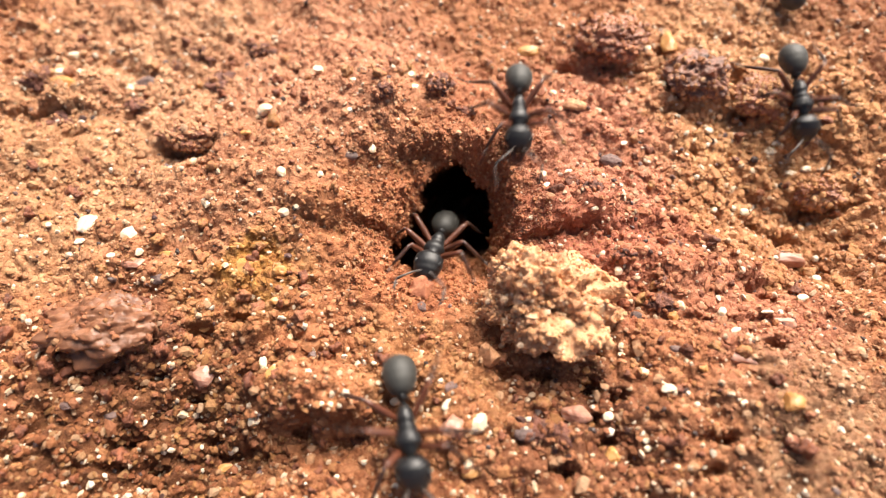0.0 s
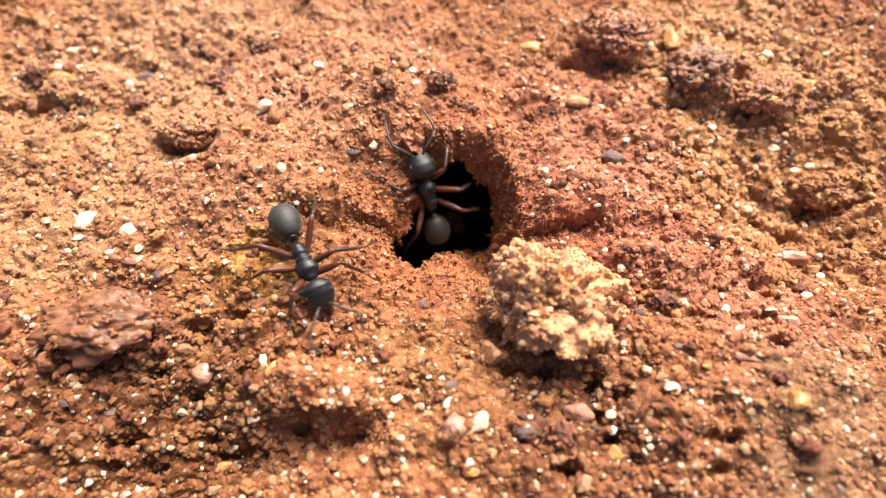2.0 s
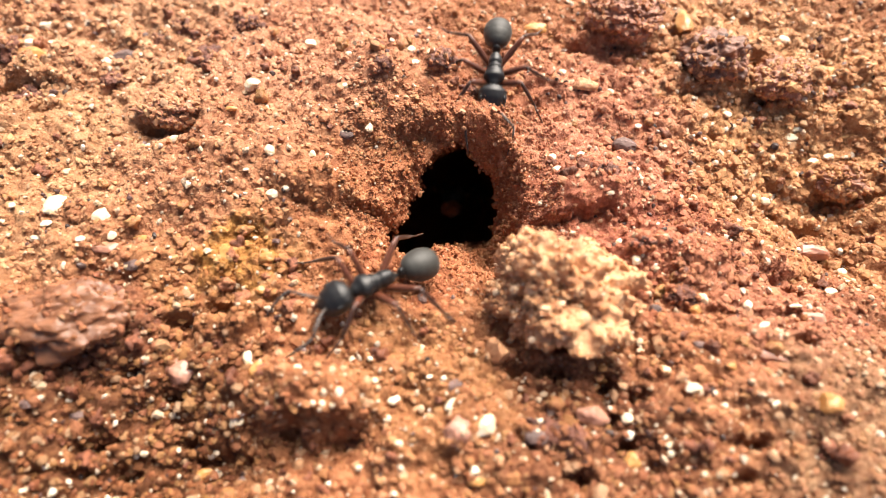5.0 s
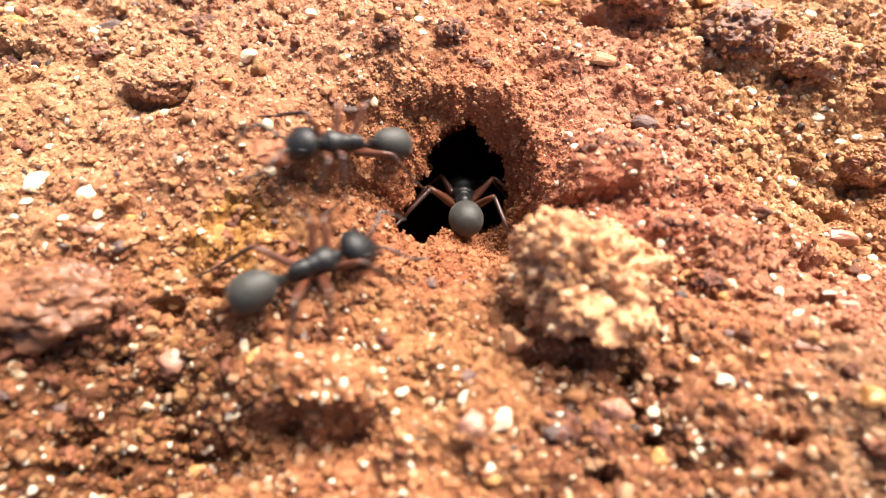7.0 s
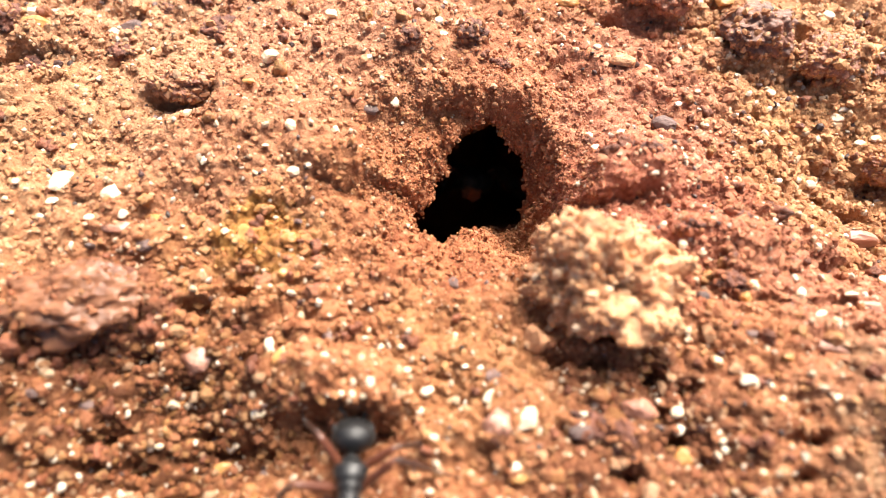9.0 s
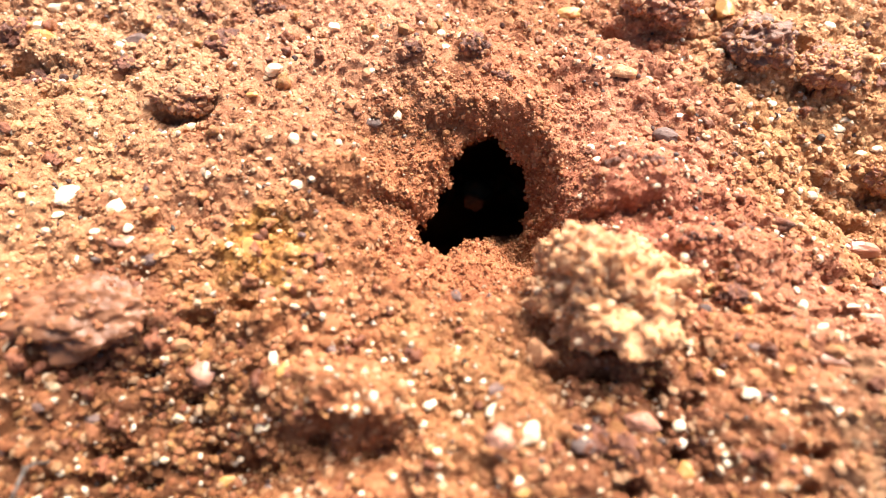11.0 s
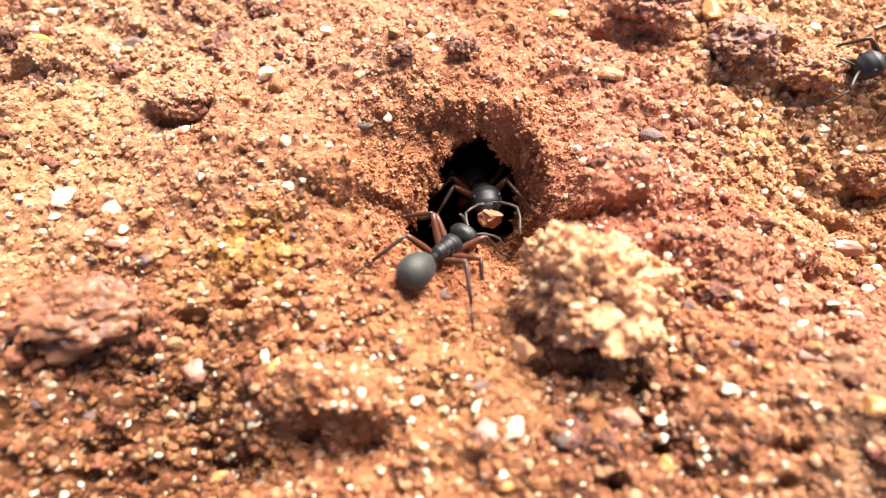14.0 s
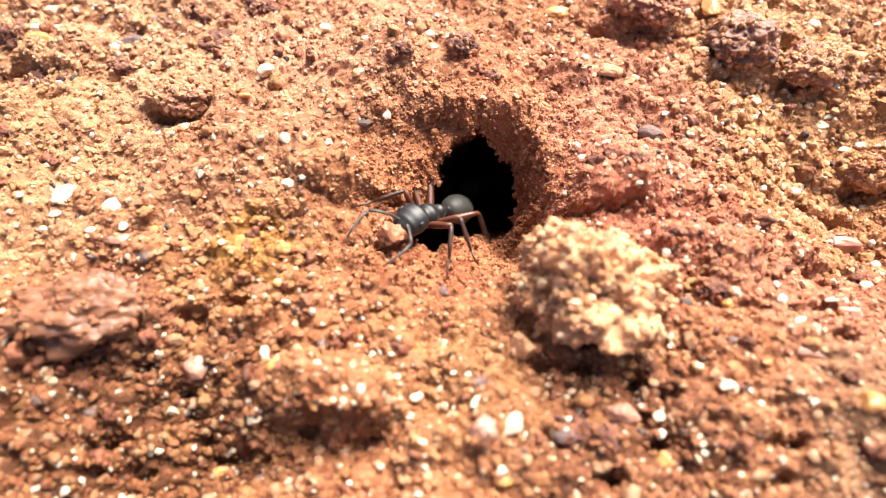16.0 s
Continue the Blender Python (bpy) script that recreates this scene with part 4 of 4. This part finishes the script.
# rows of each ant: seconds, x, y, z in millimetres, nose down, heading in degrees
ANT_SIZES = {"a": 1.03, "b": 1.01, "c": 1.01, "d": 1.08, "e": 1.00, "f": 1.00, "g": 1.06, "h": 1.00, "i": 1.08}
ANT_ROWS = {
    "a": [
        (0, -0.5, -1.4, -4.2, -29, -103), (0.1, -0.8, -2.9, -2.9, -12, -135), (0.2, -5.2, -6.4, -0.4, -14, -155), (0.3, -8.8, -7.9, 0.1, 2, -162),
        (0.4, -13.3, -9.8, -0.3, 6, -155), (0.5, -14.5, -10.2, -0.5, 8, -152), (0.6, -15.1, -12.2, -1.2, 18, -129),
        (0.7, -15.0, -14.3, -1.9, 26, -118), (0.8, -15.4, -15.2, -2.2, 23, -112), (0.9, -15.8, -19.5, -2.3, -8, -89),
        (1.1, -14.7, -24.9, -0.8, -16, -81), (16, -14.4, -24.8, -0.8, -20, -80),
    ],
    "b": [
        (0, 6.2, 8.9, 0.2, 2, -93), (0.1, 4.7, 5.4, -1.2, 19, -105), (0.2, 4.0, 3.2, -2.3, 26, -112), (0.3, 3.6, 2.0, -3.2, 31, -169),
        (0.4, 4.2, 1.2, -3.5, 45, -181), (0.5, 4.9, -0.1, -2.8, 37, -187), (0.6, 3.2, 0.4, -4.1, 36, -229), (0.7, 2.7, 0.7, -4.9, 35, -251),
        (0.9, 0.4, 2.4, -7.2, 51, -275), (1.2, 1.1, 11.1, -18.2, 51, -275), (3.2, 1.4, 14.2, -22.1, 51, -275), (3.27, 1.4, 14.1, -21.9, 17, -215),
        (3.33, 1.4, 14.0, -21.8, -17, -155), (3.4, 1.3, 13.9, -21.7, -51, -95), (4.4, 0.4, 2.8, -7.7, -51, -95), (4.8, -1.4, -1.8, -3.2, -19, -125),
        (5, -4.4, -6.8, -0.5, -15, -148), (5.15, -7.9, -8.3, 0.2, 1, -148), (5.3, -11.0, -9.0, -0.1, 5, -135), (5.4, -14.2, -11.7, -0.8, 15, -139),
        (5.5, -15.8, -12.1, -0.9, 12, -148), (5.6, -19.0, -13.5, -1.1, 1, -167), (5.7, -22.1, -14.6, -1.0, -8, -164),
        (5.8, -25.4, -16.1, -0.8, -4, -173), (6.2, -32.5, -17.8, 0.0, -5, -169), (7.67, -33.0, -19.3, -0.0, -3, -117),
        (9.13, -33.5, -20.9, -0.1, -1, -66), (10.6, -34.0, -22.4, -0.1, 1, -15), (10.85, -29.2, -22.0, -0.4, 7, 20),
        (11.1, -24.4, -21.5, -0.6, 13, 55), (11.3, -21.3, -15.7, -1.5, 3, 45), (11.4, -15.4, -10.2, -0.6, -9, 57), (11.5, -13.8, -4.8, 0.2, -5, 63),
        (11.6, -14.2, 0.2, 1.2, -13, 80), (11.7, -11.9, 8.7, 1.6, 5, 85), (11.8, -9.4, 19.7, 0.5, 7, 85), (12.1, 0.4, 34.8, 0.0, 1, 39),
        (12.45, 14.8, 32.1, 0.0, 2, 1), (12.8, 29.2, 29.4, 0.0, 3, -37), (13.1, 30.6, 19.8, -0.2, 3, -94), (13.2, 30.8, 14.4, -0.3, 3, -31),
        (13.4, 33.8, 11.8, -0.4, 2, -40), (13.5, 35.8, 10.4, -0.6, 5, -108), (13.6, 37.7, 9.0, -0.8, 9, -176), (13.8, 32.2, 9.5, -1.0, 1, -184),
        (13.9, 31.4, 10.9, -0.5, 3, -167), (14, 32.6, 11.7, -0.5, 3, -168), (14.1, 30.8, 11.2, -0.5, 7, -152), (14.2, 24.9, 11.3, -0.4, -5, -197),
        (14.3, 18.8, 12.5, -0.5, 2, -206), (14.4, 14.3, 14.8, -0.1, -7, -208), (14.5, 13.2, 16.9, 0.0, -7, -219), (14.6, 9.2, 19.9, 0.1, 1, -242),
        (14.8, 6.2, 30.1, -0.2, 2, -251), (16, 3.9, 32.6, 0.0, 2, -253),
    ],
    "c": [
        (0, 29.2, 11.5, -0.8, 17, -87), (0.1, 27.9, 8.5, -1.7, 27, -114), (0.2, 27.2, 6.2, -3.1, 25, -97), (0.3, 29.2, 2.8, -4.2, 13, -70),
        (0.4, 30.0, -0.1, -4.3, -8, -82), (0.5, 29.1, 0.5, -4.2, -2, -97), (0.6, 27.2, 3.0, -3.9, 0, -146), (0.7, 23.9, -1.3, -2.5, -21, -125),
        (0.8, 21.1, -3.9, -1.3, -20, -133), (0.9, 16.5, -9.8, 0.8, -8, -117), (1, 14.3, -14.1, 1.1, 6, -117), (1.1, 13.7, -16.0, 0.9, 7, -107),
        (1.2, 13.9, -19.9, 0.5, 10, -101), (1.4, 13.7, -25.6, -0.1, 2, -90), (1.8, 18.9, -25.3, 0.0, 2, -36), (2.2, 24.2, -25.0, 0.1, 2, 18),
        (3.4, 36.7, -12.9, 0.1, -4, 61), (5, 42.3, 11.2, -0.2, 0, 87), (5.8, 34.8, 18.6, -0.2, 1, 127), (6.6, 27.2, 26.0, -0.2, 2, 167),
        (6.9, 21.4, 24.6, 0.2, 0, 210), (7.2, 15.7, 23.2, 0.7, -1, 253), (7.3, 12.5, 13.8, 0.4, 5, 257), (7.4, 10.1, 8.4, 0.2, -2, 269),
        (7.5, 7.0, 4.7, -0.0, 0, 259), (7.6, 5.9, 3.5, -1.1, 22, 242), (7.7, 5.1, 2.5, -1.5, 37, 221), (7.8, 4.8, 0.9, -2.1, 48, 174),
        (7.9, 4.1, 0.6, -2.6, 49, 162), (8, 3.4, 1.7, -5.5, 70, 140), (8.2, 1.1, 3.1, -8.0, 51, 85), (8.5, 1.8, 11.7, -18.9, 51, 85),
        (16, 1.9, 13.0, -20.5, 51, 85),
    ],
    "d": [
        (0, 0.6, 11.4, -18.6, -51, -95), (0.5, -0.3, 1.5, -5.7, -29, -109), (0.6, -0.8, 0.4, -4.8, -25, -116), (0.7, -0.7, -0.1, -4.1, -24, -129),
        (0.8, -1.2, -0.3, -3.7, -29, -156), (0.9, -2.3, -0.2, -3.1, -23, -169), (1, -4.8, -1.6, -1.3, -23, -196), (1.1, -8.2, -0.2, 0.4, -25, -194),
        (1.2, -11.4, 1.7, 1.2, -11, -213), (1.3, -16.6, 8.5, 0.7, 12, -234), (1.4, -20.8, 11.8, -0.2, 13, -229), (1.5, -25.6, 18.0, -0.9, -1, -227),
        (1.6, -30.1, 23.4, -0.5, -2, -223), (1.8, -38.6, 32.8, -0.2, 0, -229), (2.4, -42.5, 32.3, -0.2, 0, -178), (3, -46.3, 31.9, -0.2, 0, -127),
        (3.6, -50.1, 31.5, -0.2, -1, -77), (5.3, -39.8, 22.0, -0.2, 4, -55), (5.5, -34.0, 17.1, -0.1, -1, -48), (5.7, -29.1, 8.7, -0.5, 0, -68),
        (5.8, -27.3, 1.9, -0.1, -3, -61), (5.9, -21.7, -4.7, 0.1, 1, -48), (6, -16.9, -9.5, -0.3, 8, -49), (6.1, -14.9, -8.9, -0.1, 3, -28),
        (6.2, -9.6, -6.3, -0.1, 3, 12), (6.3, -4.0, -4.1, -2.2, 14, 23), (6.4, -3.5, -4.3, -2.2, 16, 28), (6.5, -3.2, -5.0, -2.1, 13, 20),
        (6.6, -0.0, -5.1, -2.2, 16, 28), (6.7, 1.6, -4.6, -2.4, 20, 52), (6.8, 2.1, -2.8, -3.9, 31, 82), (6.9, 1.8, -0.1, -4.7, 33, 89),
        (7, 1.0, 0.9, -6.3, 37, 91), (7.1, 1.8, 1.7, -6.0, 36, 96), (7.3, 0.5, 3.6, -8.9, 51, 85), (7.8, 1.2, 11.7, -19.0, 51, 85),
        (8, 1.2, 12.3, -19.8, 51, 85), (13.2, 1.2, 12.3, -19.8, 51, 85), (13.23, 1.2, 12.0, -19.4, 17, 25), (13.27, 1.2, 11.7, -19.0, -17, -35),
        (13.3, 1.1, 11.4, -18.6, -51, -95), (13.8, 1.0, 2.7, -7.7, -51, -95), (14, 1.7, 3.6, -7.3, -42, -83), (14.1, 1.7, 1.3, -6.5, -37, -89),
        (14.2, 1.4, 0.7, -6.1, -35, -101), (14.3, 1.4, 0.3, -5.8, -34, -102), (14.4, 2.1, -0.3, -5.2, -32, -96), (14.5, 1.4, -1.9, -4.4, -33, -106),
        (14.6, -0.1, -4.1, -2.3, -13, -160), (14.7, -4.0, -6.4, -1.0, -5, -170), (14.8, -8.4, -8.4, -0.0, 0, -165),
        (14.9, -12.9, -11.8, -0.8, 15, -147), (15, -14.5, -14.9, -2.0, 26, -120), (15.1, -14.1, -19.5, -2.6, -10, -80),
        (15.3, -12.8, -24.3, -0.8, -25, -71), (16, -12.6, -25.2, -0.5, -13, -76),
    ],
    "e": [
        (0, 31.6, 25.3, -0.0, 1, 84), (0.1, 27.6, 25.6, -0.1, 1, 135), (0.2, 23.6, 25.8, -0.1, 1, 186), (0.5, 5.2, 22.8, 0.2, 0, 183),
        (0.8, -6.9, 21.9, 0.1, 3, 182), (0.9, -12.5, 22.2, -0.1, 6, 179), (1, -15.8, 22.4, -0.1, -1, 193), (1.1, -15.2, 22.0, -0.1, 1, 213),
        (1.2, -13.6, 20.9, -0.1, 4, 234), (1.3, -13.7, 20.8, -0.1, -1, 266), (1.4, -12.2, 19.5, 0.1, -1, 273), (1.5, -11.2, 17.2, 0.5, -5, 268),
        (1.6, -13.0, 12.2, 0.8, -7, 259), (1.7, -14.9, 6.0, 1.6, -5, 246), (1.8, -14.3, 2.5, 1.5, 6, 264), (1.9, -11.3, -0.6, 1.1, 16, 280),
        (2, -9.3, -4.6, 0.4, 6, 298), (2.1, -8.3, -3.9, 0.4, 8, 314), (2.2, -7.5, -3.0, -0.0, 13, 339), (2.3, -5.3, -2.8, -1.5, 15, 347),
        (2.4, -4.0, -3.3, -1.8, 12, 359), (2.5, -1.8, -3.6, -2.1, 9, 365), (2.6, -1.1, -2.7, -2.8, 26, 414), (2.7, -0.4, -1.2, -3.6, 28, 425),
        (2.8, 0.1, -0.9, -4.4, 27, 441), (2.9, 0.1, -0.1, -4.7, 29, 441), (3, 0.4, -0.1, -4.8, 28, 440), (3.2, 0.1, 0.3, -5.2, 29, 440),
        (3.6, 0.5, 3.7, -8.8, 51, 445), (4.2, 1.2, 12.4, -19.7, 51, 445), (5.4, 1.3, 13.0, -20.5, 51, 445), (5.47, 1.2, 12.7, -20.1, 17, 505),
        (5.53, 1.2, 12.4, -19.7, -17, 565), (5.6, 1.2, 12.1, -19.4, -51, 625), (6.2, 0.5, 3.4, -8.4, -51, 625), (6.5, 1.5, 1.5, -4.9, -44, 567),
        (6.7, 0.0, 3.2, -3.4, -53, 516), (6.8, -1.7, 2.5, -2.4, -48, 540), (6.9, -3.9, 2.2, -0.7, -23, 536), (7, -7.2, 1.1, 0.8, -21, 558),
        (7.1, -13.2, 1.9, 1.8, 4, 531), (7.2, -20.0, 2.0, 0.8, 10, 529), (7.3, -30.6, -0.7, 0.2, -1, 546), (7.5, -38.5, -2.7, 0.1, 2, 543),
        (8.93, -43.1, -0.5, 0.1, 1, 495), (10.37, -47.7, 1.7, 0.1, 0, 447), (11.8, -52.3, 3.9, 0.1, 0, 400), (12.9, -38.5, 3.0, -0.1, 0, 365),
        (13, -32.4, 3.4, -0.1, 2, 372), (13.1, -26.7, 4.1, -0.0, -3, 372), (13.2, -21.0, 4.8, 0.7, -9, 372), (13.3, -17.1, 4.1, 1.5, -5, 372),
        (13.4, -10.6, 1.2, 1.6, 5, 348), (13.5, -8.9, 0.9, 1.0, 20, 341), (13.6, -5.7, -0.7, -2.1, 20, 342), (13.7, -3.5, -2.0, -2.6, 25, 368),
        (13.8, -1.4, -2.4, -3.0, 24, 406), (13.9, -1.6, -3.4, -2.7, 25, 410), (14, -1.7, -4.0, -2.6, 29, 413), (14.1, -1.1, -2.7, -3.6, 31, 428),
        (14.2, -2.0, -0.3, -5.1, 33, 431), (14.3, -1.7, 0.2, -5.4, 33, 437), (14.4, -1.7, 0.9, -5.7, 33, 436), (14.5, -1.9, 1.6, -6.8, 36, 436),
        (14.8, 1.1, 10.5, -17.4, 51, 445), (16, 1.3, 13.0, -20.5, 51, 445),
    ],
    "f": [
        (0, 1.3, 13.6, -21.3, 51, 85), (0.43, 0.9, 10.4, -17.3, 17, 25), (0.87, 0.5, 7.2, -13.2, -17, -35), (1.3, 0.1, 4.0, -9.2, -51, -95),
        (1.5, 1.3, 4.0, -7.5, -36, -102), (1.6, 0.3, 3.0, -6.3, -35, -111), (1.7, -0.6, 1.8, -5.3, -36, -117), (1.8, -1.3, 2.1, -4.4, -46, -153),
        (1.9, -1.4, 3.6, -3.4, -39, -223), (2, -1.6, 4.3, -2.7, -63, -247), (2.1, -3.0, 6.4, -0.0, -35, -234), (2.2, -5.0, 8.8, 2.0, -18, -249),
        (2.3, -6.8, 15.5, 1.4, 17, -259), (2.4, -7.8, 24.6, 0.1, 1, -258), (2.6, -8.5, 39.2, 0.1, 2, -264), (3, -5.3, 43.4, 0.1, 0, -331),
        (3.4, -2.1, 47.6, 0.1, -1, -399), (4.4, 4.8, 28.1, -0.1, -2, -452), (4.8, 4.4, 16.6, 0.3, -1, -454), (5.1, 3.5, 8.6, -0.4, 20, -458),
        (5.2, 2.9, 6.1, -1.2, 39, -461), (5.3, 2.6, 4.5, -2.0, 57, -480), (5.4, 1.4, 2.2, -5.2, 69, -620), (5.5, 2.3, 5.2, -8.9, 78, -602),
        (5.8, 1.1, 10.5, -17.4, 51, -635), (6.4, 1.4, 14.8, -22.8, 51, -635), (16, 1.5, 16.1, -24.4, 51, -635),
    ],
    "g": [
        (0, 2.1, 15.4, -23.7, 51, 85), (0.6, 2.0, 14.9, -23.0, 17, 25), (1.2, 2.0, 14.4, -22.4, -17, -35), (1.8, 1.9, 13.9, -21.8, -51, -95),
        (2.4, 0.8, 3.3, -8.5, -51, -95), (2.5, 1.6, 3.1, -4.7, -42, -143), (2.7, 0.5, 2.9, -4.3, -61, -131), (2.8, -0.6, 2.9, -3.8, -74, -127),
        (2.9, -1.1, 5.6, -3.0, -69, -224), (3, -1.7, 4.2, -1.9, -43, -203), (3.1, -4.0, 3.4, -1.2, -28, -180), (3.2, -6.5, 1.0, 0.3, -25, -165),
        (3.4, -12.7, 0.1, 1.1, 0, -180), (3.6, -20.3, -0.3, 0.6, 7, -181), (3.8, -29.2, -0.7, 0.1, 2, -180), (4.1, -37.4, -1.6, 0.1, 2, -175),
        (4.67, -38.5, -1.3, 0.1, 2, -228), (5.23, -39.7, -1.0, 0.0, 2, -281), (5.8, -40.8, -0.6, -0.0, 2, -335), (6.3, -30.9, -1.7, -0.0, 1, -384),
        (6.4, -25.3, -3.8, 0.0, 1, -393), (6.5, -19.9, -5.9, 0.1, 4, -391), (6.6, -19.7, -7.7, -0.2, 5, -408), (6.7, -16.4, -8.2, -0.1, 6, -390),
        (6.8, -12.7, -7.6, 0.0, -1, -366), (6.9, -11.5, -7.7, 0.0, -2, -339), (7, -8.1, -7.0, -0.1, 4, -331), (7.1, -4.2, -4.8, -2.3, 15, -323),
        (7.2, -1.9, -4.5, -2.8, 26, -297), (7.3, -0.8, -4.0, -3.3, 29, -278), (7.4, -0.1, -3.5, -3.6, 36, -268), (7.5, -0.1, -3.4, -3.6, 36, -273),
        (7.6, -0.6, -2.9, -3.8, 34, -274), (7.7, -0.1, -1.3, -4.5, 33, -272), (7.8, -0.3, -0.8, -5.0, 32, -272), (7.9, 0.2, -0.9, -5.0, 33, -270),
        (8, -0.5, 0.2, -5.6, 32, -272), (8.3, 1.1, 10.4, -17.4, 51, -275), (8.8, 1.3, 13.5, -21.3, 51, -275), (14.6, 1.0, 13.5, -21.3, 51, -275),
        (14.67, 1.0, 13.0, -20.7, 17, -215), (14.73, 0.9, 12.5, -20.1, -17, -155), (14.8, 0.9, 12.0, -19.4, -51, -95),
        (15.4, 0.8, 6.7, -9.8, -39, -111), (15.5, 0.7, 6.0, -9.3, -40, -113), (15.6, 0.4, 4.5, -7.8, -41, -117), (15.7, -0.6, 1.4, -5.0, -33, -122),
        (15.8, -1.1, -0.2, -3.7, -25, -137), (15.9, -1.7, -0.8, -3.4, -30, -137), (16, -2.7, -1.1, -3.5, -43, -131),
    ],
    "h": [
        (0, -1.8, -15.7, 0.1, -2, -80), (0.1, -0.6, -18.4, 0.3, 12, -85), (0.2, -2.3, -20.4, 0.1, 2, -86), (0.3, -3.1, -24.0, 0.2, 3, -91),
        (0.6, -5.3, -27.9, -0.1, 2, -100), (2.3, -5.7, -28.8, -0.1, 5, -167), (4, -6.1, -29.7, -0.1, 9, -235), (7.4, -1.2, -26.0, 0.0, 3, -294),
        (7.8, -1.1, -22.6, 0.0, 9, -290), (8, -1.0, -17.9, 0.3, -6, -284), (8.1, -1.1, -16.4, 0.5, -6, -297), (8.2, -1.8, -8.2, -0.7, 12, -270),
        (8.3, -0.6, -4.7, -2.7, 19, -299), (8.4, -1.1, -2.8, -3.8, 33, -269), (8.5, -1.1, -1.6, -4.5, 35, -271), (8.6, -1.2, -0.0, -5.5, 35, -270),
        (8.8, 0.6, 4.3, -9.6, 51, -275), (9.2, 0.8, 14.8, -22.8, 51, -275), (16, 1.0, 16.7, -25.2, 51, -275),
    ],
    "i": [
        (0, 47.5, 16.5, 0.0, 1, -176), (0.7, 43.2, 14.7, -0.2, 4, -166), (0.8, 35.7, 13.3, -0.4, 4, -159), (0.9, 33.9, 13.3, -0.3, 5, -165),
        (1, 29.9, 9.3, -1.7, 17, -139), (1.1, 27.6, 6.0, -3.2, 20, -121), (1.2, 27.7, 4.9, -3.7, 18, -111), (1.3, 27.7, 1.3, -4.2, 2, -100),
        (1.4, 24.1, -3.2, -2.8, -23, -130), (1.5, 19.8, -5.3, -0.7, -17, -141), (1.6, 15.2, -11.0, 0.9, 3, -134), (1.7, 12.7, -16.4, 0.5, 11, -115),
        (1.8, 10.6, -20.7, 0.1, 2, -112), (2.1, 7.2, -26.3, -0.2, -1, -121), (4, 0.1, -29.4, 0.0, 5, -187), (8.5, -7.2, -27.5, -0.5, 7, -253),
        (8.9, -6.2, -22.1, -0.4, 2, -269), (9, -6.3, -19.2, -0.6, 11, -268), (9.1, -5.9, -17.1, -0.3, -5, -269), (9.2, -4.4, -13.3, -0.3, -4, -281),
        (9.3, -3.1, -9.0, -0.8, 12, -284), (9.4, -1.8, -4.1, -2.7, 27, -279), (9.5, -0.6, -0.2, -5.0, 32, -274), (9.8, 1.4, 10.4, -17.4, 51, -275),
        (10.4, 2.0, 17.9, -26.8, 51, -275), (16, 2.1, 19.1, -28.4, 51, -275),
    ],
}


# who carries a pellet out of the nest, and from when to when
CARRIES = [("a", 0.0, 1.1), ("d", 0.0, 3.6), ("f", 0.0, 2.6), ("g", 1.8, 4.1), ("e", 5.6, 7.5), ("d", 13.3, 16.0), ("g", 14.8, 16.0)]


def ant_pose(x, y, z, nose, heading):
    return pose(x * MM, y * MM, z * MM, 0, nose, heading)


def motions():
    """All that moves: the ants, their legs and the pellets that they carry."""
    first = build_ant()
    ants = {key: (first if n == 0 else copy_thing(first, Matrix())) for n, key in enumerate(ANT_ROWS)}
    for key, ant in ants.items():
        rows = ANT_ROWS[key]
        ant.scale = (ANT_SIZES[key],) * 3
        walk(ant, [(t, ant_pose(*row)) for t, *row in rows])
        beat, pace = 1.0, []
        for (t0, *p), (t1, *q) in zip(rows, rows[1:]):
            far = math.dist(p[:3], q[:3])
            if far > 1.0 and t1 - t0 < 0.35:
                beat = -beat
            pace.append((t1, beat))
        legs = [c for c in ant.children if c.name.startswith("leg")]
        for n, leg in enumerate(legs):
            sign = 1 if n in (0, 3, 4) else -1
            side = -1 if n % 2 == 0 else 1
            leg.rotation_mode = "QUATERNION"
            hip = leg.location.copy()
            swing = [(0.0, 1.0)] + pace
            walk(leg, [(t, Matrix.Translation(hip) @ pose(0, 0, 0, side * 5 * (1 + sign * b), 0, side * -13 * sign * b)) for t, b in swing])
    for n, (key, start, end) in enumerate(CARRIES):
        pellet = new("soil_pellet", stone_mesh("soil_pellet", (1.0, 0.85, 0.75), True, 60 + n, PELLET_SOIL, 3, 0.5, 2.0, False))
        tagged(pellet, "small crumb of red soil held in an ant's mandibles", "soil pellet", "pellets carried by ants")
        held = [(t, ant_pose(*row) @ pose(4.3 * ANT_SIZES[key] * MM, 0, 0.6 * ANT_SIZES[key] * MM)) for t, *row in ANT_ROWS[key] if start <= t <= end]
        if held[0][0] > 0:
            held.insert(0, (0.0, held[0][1]))
        if held[-1][0] < 16:
            held.append((16.0, held[-1][1]))
        walk(pellet, held)


motions()
